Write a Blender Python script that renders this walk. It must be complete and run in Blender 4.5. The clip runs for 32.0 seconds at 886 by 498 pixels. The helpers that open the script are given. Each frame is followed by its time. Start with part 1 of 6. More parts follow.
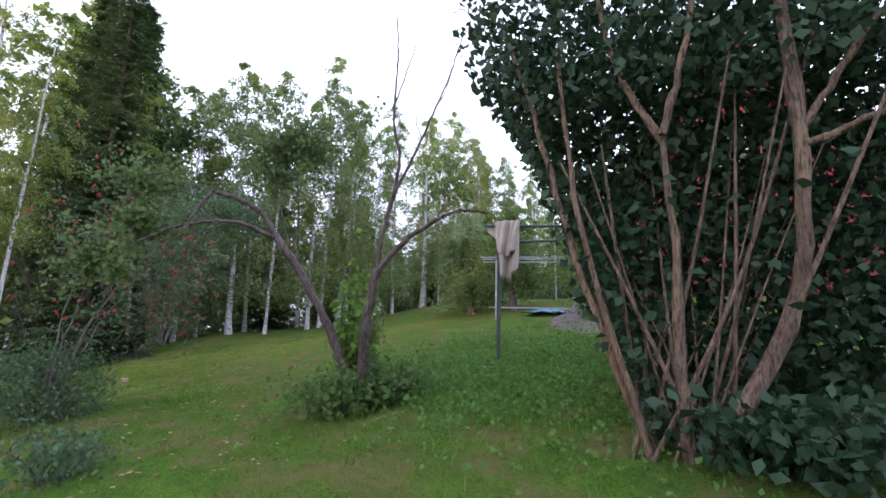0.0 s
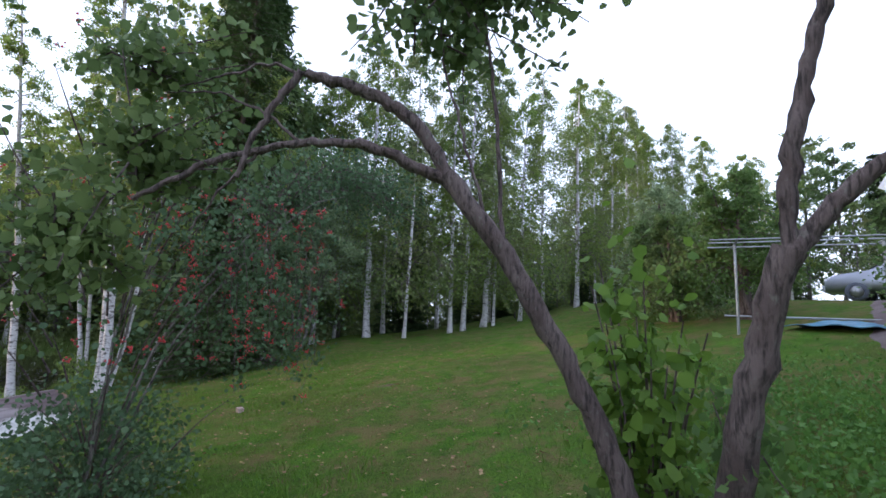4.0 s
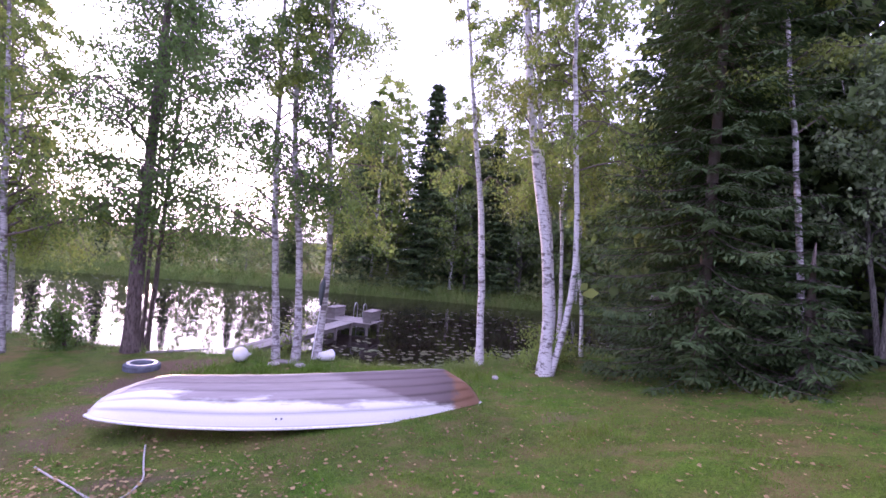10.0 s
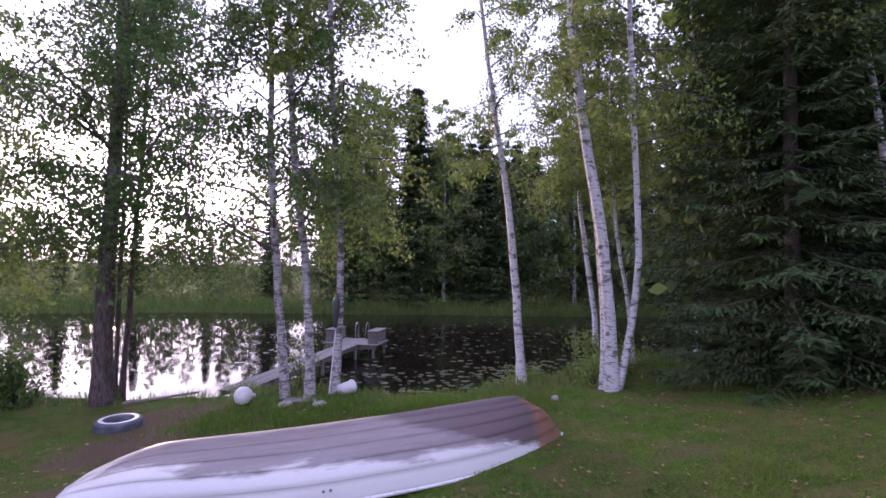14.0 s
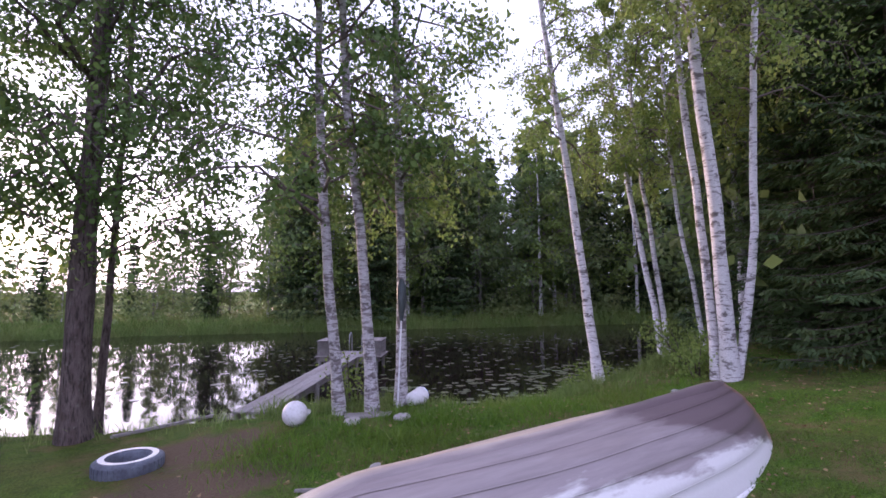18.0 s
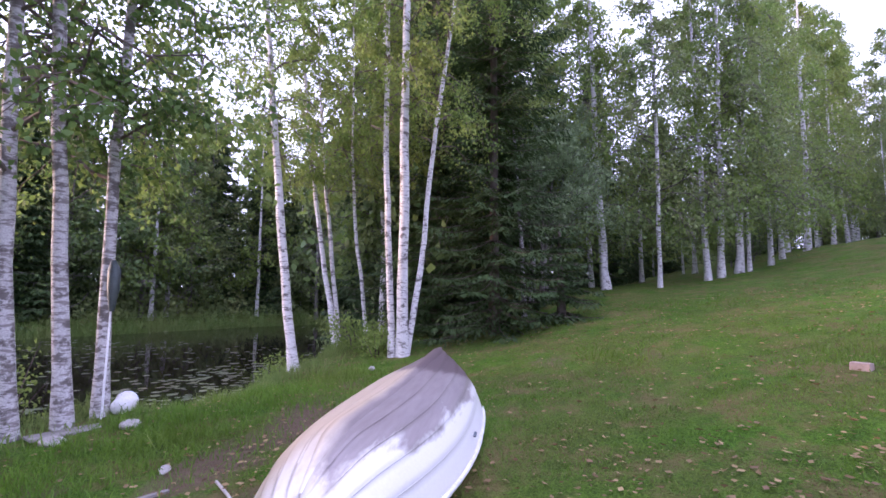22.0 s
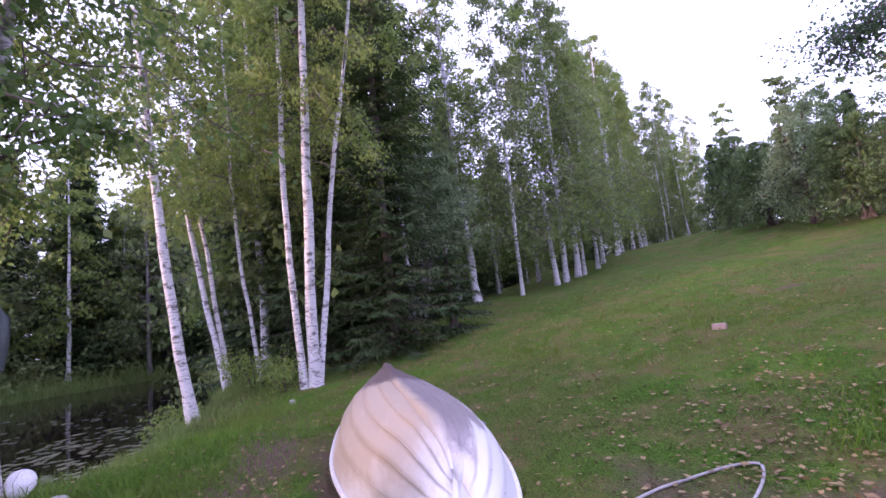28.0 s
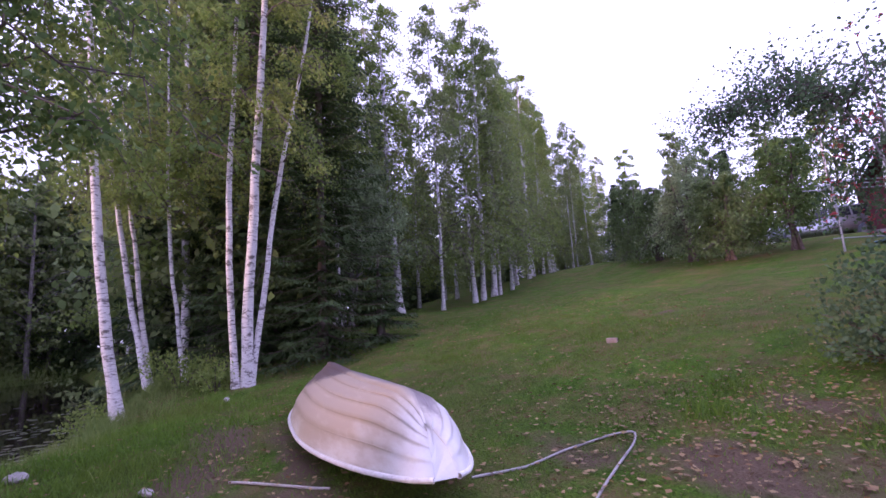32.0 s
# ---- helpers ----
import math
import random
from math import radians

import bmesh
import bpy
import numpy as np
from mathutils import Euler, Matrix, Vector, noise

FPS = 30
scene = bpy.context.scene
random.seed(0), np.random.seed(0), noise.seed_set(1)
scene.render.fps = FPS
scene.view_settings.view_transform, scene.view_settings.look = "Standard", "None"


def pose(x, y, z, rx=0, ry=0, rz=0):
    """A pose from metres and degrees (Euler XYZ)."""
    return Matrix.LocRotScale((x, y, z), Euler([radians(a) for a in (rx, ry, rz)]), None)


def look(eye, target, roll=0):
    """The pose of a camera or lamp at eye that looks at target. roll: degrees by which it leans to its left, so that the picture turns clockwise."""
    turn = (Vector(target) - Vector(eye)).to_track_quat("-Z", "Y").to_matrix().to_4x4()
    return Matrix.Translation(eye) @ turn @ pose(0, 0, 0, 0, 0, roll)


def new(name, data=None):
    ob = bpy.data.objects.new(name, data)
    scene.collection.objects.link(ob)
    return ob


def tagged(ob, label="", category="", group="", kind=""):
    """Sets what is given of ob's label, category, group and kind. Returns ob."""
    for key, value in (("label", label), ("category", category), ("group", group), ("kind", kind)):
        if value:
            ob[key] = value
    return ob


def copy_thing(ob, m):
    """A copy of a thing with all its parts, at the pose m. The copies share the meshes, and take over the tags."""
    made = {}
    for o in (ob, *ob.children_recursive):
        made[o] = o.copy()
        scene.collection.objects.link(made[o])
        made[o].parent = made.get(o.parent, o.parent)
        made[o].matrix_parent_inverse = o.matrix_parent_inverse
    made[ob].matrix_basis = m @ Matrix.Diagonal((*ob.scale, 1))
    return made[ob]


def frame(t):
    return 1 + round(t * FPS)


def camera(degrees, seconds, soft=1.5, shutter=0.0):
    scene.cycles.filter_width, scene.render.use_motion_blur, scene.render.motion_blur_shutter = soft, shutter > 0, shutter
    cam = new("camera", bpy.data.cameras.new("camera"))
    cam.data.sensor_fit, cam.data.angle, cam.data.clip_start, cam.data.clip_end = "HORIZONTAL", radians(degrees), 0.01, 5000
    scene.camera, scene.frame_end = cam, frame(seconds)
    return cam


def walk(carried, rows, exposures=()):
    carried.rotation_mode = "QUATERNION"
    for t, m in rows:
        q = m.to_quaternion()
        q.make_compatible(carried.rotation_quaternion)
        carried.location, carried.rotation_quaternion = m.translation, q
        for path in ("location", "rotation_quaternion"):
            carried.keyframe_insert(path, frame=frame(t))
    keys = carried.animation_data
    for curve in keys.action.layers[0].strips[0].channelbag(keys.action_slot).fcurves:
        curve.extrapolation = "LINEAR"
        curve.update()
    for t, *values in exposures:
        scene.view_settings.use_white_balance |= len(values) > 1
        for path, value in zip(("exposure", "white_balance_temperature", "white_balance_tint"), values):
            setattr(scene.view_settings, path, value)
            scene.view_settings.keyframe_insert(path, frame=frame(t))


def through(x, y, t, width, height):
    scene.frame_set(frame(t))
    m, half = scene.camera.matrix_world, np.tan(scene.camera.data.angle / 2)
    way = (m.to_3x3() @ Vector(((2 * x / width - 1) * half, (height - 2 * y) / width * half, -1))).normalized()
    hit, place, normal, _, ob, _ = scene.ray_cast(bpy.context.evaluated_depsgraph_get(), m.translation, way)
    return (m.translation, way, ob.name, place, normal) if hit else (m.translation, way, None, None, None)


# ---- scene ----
cam = camera(86.50, 32.0, soft=1.6)
PATH = [
    (0, (-12.738, -7.891, 1.802), (-3.279, -10.582, 3.612), 1.70),
    (0.5, (-12.155, -7.818, 1.919), (-2.598, -9.976, 3.922), 1.03),
    (1, (-11.611, -7.724, 1.990), (-2.301, -10.557, 4.292), 2.30),
    (1.5, (-11.042, -7.640, 2.030), (-1.621, -10.143, 4.263), 2.11),
    (2, (-10.475, -7.580, 2.079), (-0.774, -9.320, 3.767), 0.71),
    (2.5, (-9.943, -7.536, 2.125), (-0.243, -9.281, 3.819), 2.32),
    (3, (-9.418, -7.525, 2.182), (0.263, -9.313, 3.937), 1.56),
    (3.5, (-8.951, -7.500, 2.250), (0.918, -7.901, 3.814), 1.09),
    (4, (-8.471, -7.391, 2.274), (1.403, -7.450, 3.857), 2.79),
    (4.5, (-7.831, -7.230, 2.261), (2.079, -6.610, 3.443), 1.17),
    (6.5, (-4.356, -6.989, 2.297), (4.609, -2.578, 1.873), 0.45),
    (7, (-3.708, -6.991, 2.300), (4.850, -1.818, 2.362), -1.37),
    (7.5, (-3.120, -6.994, 2.304), (5.334, -1.656, 2.135), 0.24),
    (8, (-2.658, -7.034, 2.324), (5.195, -0.852, 2.653), 5.13),
    (8.5, (-2.344, -7.096, 2.371), (4.715, -0.015, 2.267), 5.45),
    (9, (-2.140, -7.047, 2.434), (4.140, 0.735, 2.453), 5.61),
    (9.5, (-1.900, -6.770, 2.476), (3.118, 1.867, 2.008), 6.52),
    (10, (-1.525, -6.377, 2.471), (2.899, 2.591, 2.554), 4.95),
    (10.5, (-1.168, -5.979, 2.435), (1.879, 3.544, 2.261), 2.61),
    (11, (-1.027, -5.573, 2.382), (1.351, 4.138, 2.171), 0.56),
    (11.5, (-1.049, -5.164, 2.311), (1.338, 4.547, 2.190), 0.27),
    (12, (-1.147, -4.787, 2.249), (0.543, 5.066, 1.994), -6.74),
    (12.5, (-1.373, -4.522, 2.220), (1.039, 5.180, 1.989), -3.14),
    (13, (-1.634, -4.363, 2.202), (2.581, 4.700, 2.513), -0.18),
    (13.5, (-1.769, -4.299, 2.198), (2.517, 4.729, 2.558), 1.27),
    (14, (-1.831, -4.301, 2.214), (3.072, 4.406, 2.596), 0.87),
    (14.5, (-1.837, -4.233, 2.201), (3.179, 4.417, 2.336), 2.75),
    (15, (-1.733, -4.049, 2.142), (2.366, 5.073, 2.131), 2.55),
    (15.5, (-1.575, -3.815, 2.059), (1.030, 5.839, 2.168), 0.60),
    (17.5, (-3.011, -1.605, 1.524), (2.640, 6.629, 2.037), -0.14),
    (18, (-3.152, -1.310, 1.453), (3.052, 6.485, 2.317), -0.52),
    (18.5, (-3.295, -0.979, 1.376), (3.447, 6.387, 1.915), -0.41),
    (19, (-3.422, -0.589, 1.290), (4.391, 5.609, 2.024), 1.20),
    (19.5, (-3.595, -0.219, 1.212), (4.821, 5.113, 2.068), 2.35),
    (20, (-3.998, 0.071, 1.181), (5.410, 3.318, 2.154), 2.67),
    (20.5, (-4.572, 0.260, 1.191), (5.307, 1.392, 2.255), 2.35),
    (21, (-4.655, 0.166, 1.179), (5.207, 1.321, 2.359), 0.94),
    (21.5, (-4.691, 0.205, 1.194), (5.232, 0.982, 2.165), 0.58),
    (22, (-4.694, 0.221, 1.197), (5.219, 1.041, 2.224), 0.60),
    (22.5, (-4.692, 0.234, 1.199), (5.224, 1.010, 2.235), 0.30),
    (23, (-4.692, 0.259, 1.207), (5.240, 0.857, 2.201), 0.57),
    (23.5, (-4.697, 0.290, 1.210), (5.234, 0.883, 2.228), -0.97),
    (24, (-4.709, 0.320, 1.203), (5.217, 0.750, 2.343), -0.63),
    (24.5, (-4.716, 0.343, 1.194), (5.203, 0.755, 2.400), -0.82),
    (26.5, (-4.666, 0.631, 1.149), (5.268, 0.884, 2.273), -3.28),
    (27, (-4.785, 0.980, 1.097), (5.066, 0.285, 2.673), -1.81),
    (27.5, (-4.867, 1.324, 1.065), (4.940, -0.154, 2.351), -2.44),
    (28, (-4.928, 1.671, 1.041), (4.631, -0.882, 2.493), -6.06),
    (28.5, (-5.072, 1.958, 1.025), (4.078, -1.921, 2.134), -5.77),
    (29, (-5.308, 2.098, 1.000), (3.852, -1.647, 2.443), -3.56),
    (29.5, (-5.564, 2.197, 0.979), (3.469, -1.954, 2.059), -3.21),
    (30, (-5.748, 2.359, 0.977), (2.990, -2.285, 2.422), -3.12),
    (30.5, (-5.780, 2.453, 0.967), (2.891, -2.317, 2.405), -3.59),
    (31, (-5.715, 2.427, 0.943), (3.156, -1.917, 2.503), -3.91),
    (31.5, (-5.661, 2.391, 0.930), (3.275, -1.843, 2.418), -3.79),
    (32, (-5.642, 2.377, 0.928), (3.279, -1.837, 2.558), -3.52),
]
walk(cam, [(t, look(eye, target, roll)) for t, eye, target, roll in PATH], [(0.0, 1.05, 5550, 16), (1.0, 0.75, 5400, 10), (3.0, 0.4, 5350, 8), (4.5, 0.95, 5300, 18), (6.5, 1.9, 5300, 52), (8.0, 1.9, 5300, 50), (9.0, 1.65, 5300, 52), (11.0, 0.85, 5300, 53), (12.0, 0.4, 5350, 50), (13.0, 0.45, 5300, 46), (15.5, 0.6, 5300, 42), (18.0, 0.75, 5350, 36), (20.0, 1.2, 5300, 33), (22.0, 1.3, 5250, 36), (24.0, 1.3, 5250, 40), (27.0, 1.25, 5250, 44), (29.0, 0.95, 5250, 49), (32.0, 0.72, 5250, 53)])

# ---- light ----
world = bpy.data.worlds.new("dusk_sky")
scene.world = world
world.use_nodes = True
SUN_TURN = -6.0      # degrees from +y towards +x
SUN_HEIGHT = 5.5


def build_world():
    nt = world.node_tree
    nt.nodes.clear()
    out = nt.nodes.new("ShaderNodeOutputWorld")
    bg = nt.nodes.new("ShaderNodeBackground")
    sky = nt.nodes.new("ShaderNodeTexSky")
    sky.sky_type = "NISHITA"
    sky.sun_disc = False
    sky.sun_elevation = radians(SUN_HEIGHT)
    sky.sun_rotation = radians(SUN_TURN)
    sky.air_density, sky.dust_density, sky.ozone_density = 1.0, 3.0, 1.0
    hsv = nt.nodes.new("ShaderNodeHueSaturation")
    hsv.inputs["Saturation"].default_value = 0.55
    hsv.inputs["Value"].default_value = 1.0
    veil = nt.nodes.new("ShaderNodeMix")
    veil.data_type = "RGBA"
    veil.inputs[0].default_value = 0.5
    veil.inputs[7].default_value = (9.2, 9.0, 9.6, 1)   # thin high cloud
    nt.links.new(sky.outputs[0], hsv.inputs["Color"])
    nt.links.new(hsv.outputs[0], veil.inputs[6])
    nt.links.new(veil.outputs[2], bg.inputs[0])
    bg.inputs[1].default_value = 0.2
    nt.links.new(bg.outputs[0], out.inputs[0])


build_world()
sun_data = bpy.data.lights.new("sun", "SUN")
sun_data.energy = 2.4
sun_data.angle = radians(3.0)
sun_data.color = (1.0, 0.66, 0.34)
sun = new("sun", sun_data)
sun.matrix_world = look((0, 0, 60), (-math.sin(radians(SUN_TURN)) * 100, -math.cos(radians(SUN_TURN)) * 100, 60 - 100 * math.tan(radians(SUN_HEIGHT))))

# ---- mesh helpers ----


def mesh_np(name, verts, faces, material=None, smooth=False):
    me = bpy.data.meshes.new(name)
    verts = np.asarray(verts, np.float32)
    faces = np.asarray(faces, np.int32)
    n, k = faces.shape
    me.vertices.add(len(verts))
    me.vertices.foreach_set("co", verts.ravel())
    me.loops.add(n * k)
    me.loops.foreach_set("vertex_index", faces.ravel())
    me.polygons.add(n)
    me.polygons.foreach_set("loop_start", np.arange(0, n * k, k, dtype=np.int32))
    me.polygons.foreach_set("loop_total", np.full(n, k, np.int32))
    if smooth:
        me.polygons.foreach_set("use_smooth", np.ones(n, bool))
    me.update(calc_edges=True)
    me.validate()
    if material:
        me.materials.append(material)
    return me


def empty(name, x, y, z, rz=0.0):
    ob = new(name)
    ob.empty_display_size = 0.2
    ob.matrix_world = pose(x, y, z, 0, 0, rz)
    return ob


def child(name, data, parent, label=""):
    ob = new(name, data)
    ob.parent = parent
    if label:
        tagged(ob, label)
    return ob


def part(name, bm, material, parent, label="", smooth=False):
    me = bpy.data.meshes.new(name)
    for f in bm.faces:
        f.smooth = smooth
    bm.to_mesh(me)
    bm.free()
    if material:
        me.materials.append(material)
    return child(name, me, parent, label)


def box_bm(size, centre=(0, 0, 0), bevel=0.0, turn=None, bm=None):
    own = bmesh.new()
    bmesh.ops.create_cube(own, size=1.0)
    bmesh.ops.scale(own, vec=size, verts=own.verts)
    if bevel:
        bmesh.ops.bevel(own, geom=own.edges[:], offset=bevel, segments=1, affect="EDGES")
    if turn:
        bmesh.ops.transform(own, matrix=turn, verts=own.verts)
    bmesh.ops.translate(own, vec=centre, verts=own.verts)
    if bm is None:
        return own
    me = bpy.data.meshes.new("tmp")
    own.to_mesh(me)
    own.free()
    bm.from_mesh(me)
    bpy.data.meshes.remove(me)
    return bm


def tube(points, radii, seg=8, rough=0.0, rng=None):
    """Verts and quads of a tapered tube along points, closed at its far end by a small tip."""
    pts = np.asarray(points, float)
    rad = np.asarray(radii, float)
    d = np.gradient(pts, axis=0)
    d /= np.linalg.norm(d, axis=1)[:, None] + 1e-9
    ref = np.array([0.0, 1.0, 0.0]) if abs(d[:, 1]).mean() < 0.8 else np.array([1.0, 0, 0])
    s = np.cross(d, ref)
    s /= np.linalg.norm(s, axis=1)[:, None] + 1e-9
    u = np.cross(s, d)
    a = np.linspace(0, 2 * math.pi, seg, endpoint=False)
    ring = rad[:, None] * np.ones(seg)
    if rough and rng is not None:
        ring = ring * (1 + rough * rng.standard_normal(ring.shape))
    v = pts[:, None] + ring[..., None] * (np.cos(a)[None, :, None] * s[:, None] + np.sin(a)[None, :, None] * u[:, None])
    n = len(pts)
    i, j = np.meshgrid(np.arange(n - 1), np.arange(seg), indexing="ij")
    k = (j + 1) % seg
    f = np.stack([i * seg + j, i * seg + k, (i + 1) * seg + k, (i + 1) * seg + j], -1).reshape(-1, 4)
    return v.reshape(-1, 3), f


def join_vf(pieces):
    vs, fs, n = [], [], 0
    for v, f in pieces:
        vs.append(v)
        fs.append(np.asarray(f) + n)
        n += len(v)
    return np.concatenate(vs), np.concatenate(fs)


def smooth_line(points, n):
    """A smooth curve through a few points."""
    p = np.asarray(points, float)
    t = np.r_[0, np.cumsum(np.linalg.norm(np.diff(p, axis=0), axis=1))]
    tt = np.linspace(0, t[-1], n)
    q = np.stack([np.interp(tt, t, p[:, k]) for k in range(p.shape[1])], 1)
    for _ in range(3):
        q[1:-1] = 0.25 * q[:-2] + 0.5 * q[1:-1] + 0.25 * q[2:]
    return q


def leaves(centres, size, rng, droop=0.3, wide=0.62, vary=0.35, fold=0.0):
    """One kite-shaped leaf at each centre, turned at random."""
    c = np.asarray(centres, float)
    n = len(c)
    d = rng.standard_normal((n, 3))
    d[:, 2] -= droop * 2
    d /= np.linalg.norm(d, axis=1)[:, None]
    o = rng.standard_normal((n, 3))
    s = np.cross(d, o)
    s /= np.linalg.norm(s, axis=1)[:, None] + 1e-9
    nrm = np.cross(s, d)
    L = size * (1 + vary * (rng.random(n) * 2 - 1))[:, None]
    a = c - d * L * 0.5
    t = c + d * L * 0.5
    m = c - d * L * 0.08
    w = L * wide * 0.5
    up = nrm * (L * 0.12)
    v = np.stack([a, m + s * w + up, t, m - s * w + up], 1).reshape(-1, 3)
    f = np.arange(n * 4).reshape(n, 4)
    return v, f


def lobed_leaves(centres, size, rng, droop=0.3, vary=0.35):
    """Broad leaves with notched edges: a fan of eight points about a folded middle."""
    c = np.asarray(centres, float)
    n = len(c)
    d = rng.standard_normal((n, 3))
    d[:, 2] -= droop * 2
    d /= np.linalg.norm(d, axis=1)[:, None]
    s = np.cross(d, rng.standard_normal((n, 3)))
    s /= np.linalg.norm(s, axis=1)[:, None] + 1e-9
    nrm = np.cross(s, d)
    L = (size * (1 + vary * (rng.random(n) * 2 - 1)))[:, None]
    plan = [(-0.5, 0.0, 0.0), (-0.30, 0.34, 0.10), (-0.05, 0.30, 0.08), (0.12, 0.46, 0.12), (0.5, 0.0, -0.05), (0.12, -0.46, 0.12), (-0.05, -0.30, 0.08), (-0.30, -0.34, 0.10)]
    v = np.stack([c + d * L * p + s * L * q + nrm * L * r for p, q, r in plan], 1).reshape(-1, 3)
    base = (np.arange(n) * 8)[:, None]
    f = np.concatenate([base + np.array([[0, 1, 2, 3]]), base + np.array([[0, 3, 4, 5]]), base + np.array([[0, 5, 6, 7]])])
    return v, f


# ---- materials ----
def material(name, rough=0.8, metal=0.0):
    m = bpy.data.materials.new(name)
    m.use_nodes = True
    b = m.node_tree.nodes["Principled BSDF"]
    b.inputs["Roughness"].default_value = rough
    b.inputs["Metallic"].default_value = metal
    return m, m.node_tree, b


def node(nt, kind, **values):
    n = nt.nodes.new(kind)
    for k, v in values.items():
        n.inputs[k].default_value = v
    return n


def ramp(nt, source, stops, smooth=True):
    r = nt.nodes.new("ShaderNodeValToRGB")
    e = r.color_ramp.elements
    while len(e) < len(stops):
        e.new(0.5)
    for el, (p, c) in zip(e, stops):
        el.position, el.color = p, (*c, 1) if len(c) == 3 else c
    nt.links.new(source, r.inputs[0])
    return r.outputs[0]


def mixed(nt, fac, a, b, mode="MIX"):
    m = nt.nodes.new("ShaderNodeMix")
    m.data_type, m.blend_type = "RGBA", mode
    for slot, val in ((0, fac), (6, a), (7, b)):
        if hasattr(val, "links"):
            nt.links.new(val, m.inputs[slot])
        else:
            m.inputs[slot].default_value = val if slot == 0 else (*val, 1)
    return m.outputs[2]


def coords(nt, scale=(1, 1, 1), kind="Object"):
    tc = nt.nodes.new("ShaderNodeTexCoord")
    mp = nt.nodes.new("ShaderNodeMapping")
    mp.inputs["Scale"].default_value = scale
    nt.links.new(tc.outputs[kind], mp.inputs["Vector"])
    return mp.outputs[0]


def noise_tex(nt, vec, scale, detail=4.0, rough=0.55):
    n = node(nt, "ShaderNodeTexNoise", Scale=scale, Detail=detail, Roughness=rough)
    nt.links.new(vec, n.inputs["Vector"])
    return n.outputs["Fac"]


def bump(nt, b, height, strength=0.4, distance=0.02):
    n = node(nt, "ShaderNodeBump", Strength=strength, Distance=distance)
    nt.links.new(height, n.inputs["Height"])
    nt.links.new(n.outputs[0], b.inputs["Normal"])


def two_scale(name, c1, c2, c3, big=1.5, small=25.0, rough=0.8, metal=0.0, relief=0.3, dist=0.01, stretch=(1, 1, 1)):
    """Stains at one scale and grain at another."""
    m, nt, b = material(name, rough, metal)
    v = coords(nt, stretch)
    n1, n2 = noise_tex(nt, v, big, 3), noise_tex(nt, v, small, 5)
    col = mixed(nt, ramp(nt, n1, [(0.35, (0, 0, 0)), (0.65, (1, 1, 1))]), c1, c2)
    col = mixed(nt, ramp(nt, n2, [(0.45, (0, 0, 0)), (0.75, (0.7, 0.7, 0.7))]), col, c3)
    nt.links.new(col, b.inputs["Base Color"])
    if relief:
        bump(nt, b, n2, relief, dist)
    return m


def leaf_material(name, dark, light, tint, through=0.35, gloss=0.55):
    m, nt, b = material(name, gloss)
    b.inputs["Specular IOR Level"].default_value = 0.28
    geo = nt.nodes.new("ShaderNodeNewGeometry")
    info = nt.nodes.new("ShaderNodeObjectInfo")
    col = mixed(nt, geo.outputs["Random Per Island"], dark, light)
    v = coords(nt)
    n = noise_tex(nt, v, 0.55, 2)
    col = mixed(nt, ramp(nt, n, [(0.45, (0, 0, 0)), (0.7, (0.55, 0.55, 0.55))]), col, tint)
    col = mixed(nt, ramp(nt, info.outputs["Random"], [(0.0, (0, 0, 0)), (1.0, (0.35, 0.35, 0.35))]), col, light)
    nt.links.new(col, b.inputs["Base Color"])
    tr = nt.nodes.new("ShaderNodeBsdfTranslucent")
    bright = mixed(nt, 0.5, col, light)
    nt.links.new(bright, tr.inputs["Color"])
    mx = nt.nodes.new("ShaderNodeMixShader")
    mx.inputs[0].default_value = through
    nt.links.new(b.outputs[0], mx.inputs[1])
    nt.links.new(tr.outputs[0], mx.inputs[2])
    nt.links.new(mx.outputs[0], nt.nodes["Material Output"].inputs[0])
    return m


def birch_bark(name="birch_bark", dark=0.0):
    m, nt, b = material(name, 0.75)
    v = coords(nt, (1, 1, 1))
    flat = coords(nt, (6.0, 6.0, 30.0))
    bands = noise_tex(nt, flat, 1.0, 3, 0.6)
    patch = noise_tex(nt, coords(nt, (2.2, 2.2, 3.6)), 2.0, 4, 0.65)
    fine = noise_tex(nt, v, 60, 3)
    white = mixed(nt, ramp(nt, fine, [(0.35, (0, 0, 0)), (0.7, (1, 1, 1))]), (0.50 - dark * 3, 0.48 - dark * 3, 0.49 - dark * 3), (0.70 - dark * 3, 0.68 - dark * 3, 0.69 - dark * 3))
    col = mixed(nt, ramp(nt, bands, [(0.545 - dark, (0, 0, 0)), (0.63 - dark, (0.85, 0.85, 0.85))]), white, (0.17, 0.145, 0.14))
    col = mixed(nt, ramp(nt, patch, [(0.55 - dark, (0, 0, 0)), (0.62 - dark, (0.92, 0.92, 0.92))]), col, (0.11, 0.092, 0.088))
    nt.links.new(col, b.inputs["Base Color"])
    bump(nt, b, patch, 0.5, 0.01)
    return m


BIRCH = birch_bark()
GREY_BIRCH = birch_bark("old_birch_bark", 0.04)
TWIG = two_scale("dark_birch_twig", (0.10, 0.075, 0.065), (0.16, 0.13, 0.115), (0.06, 0.045, 0.04), 4, 30, 0.85, relief=0.3)


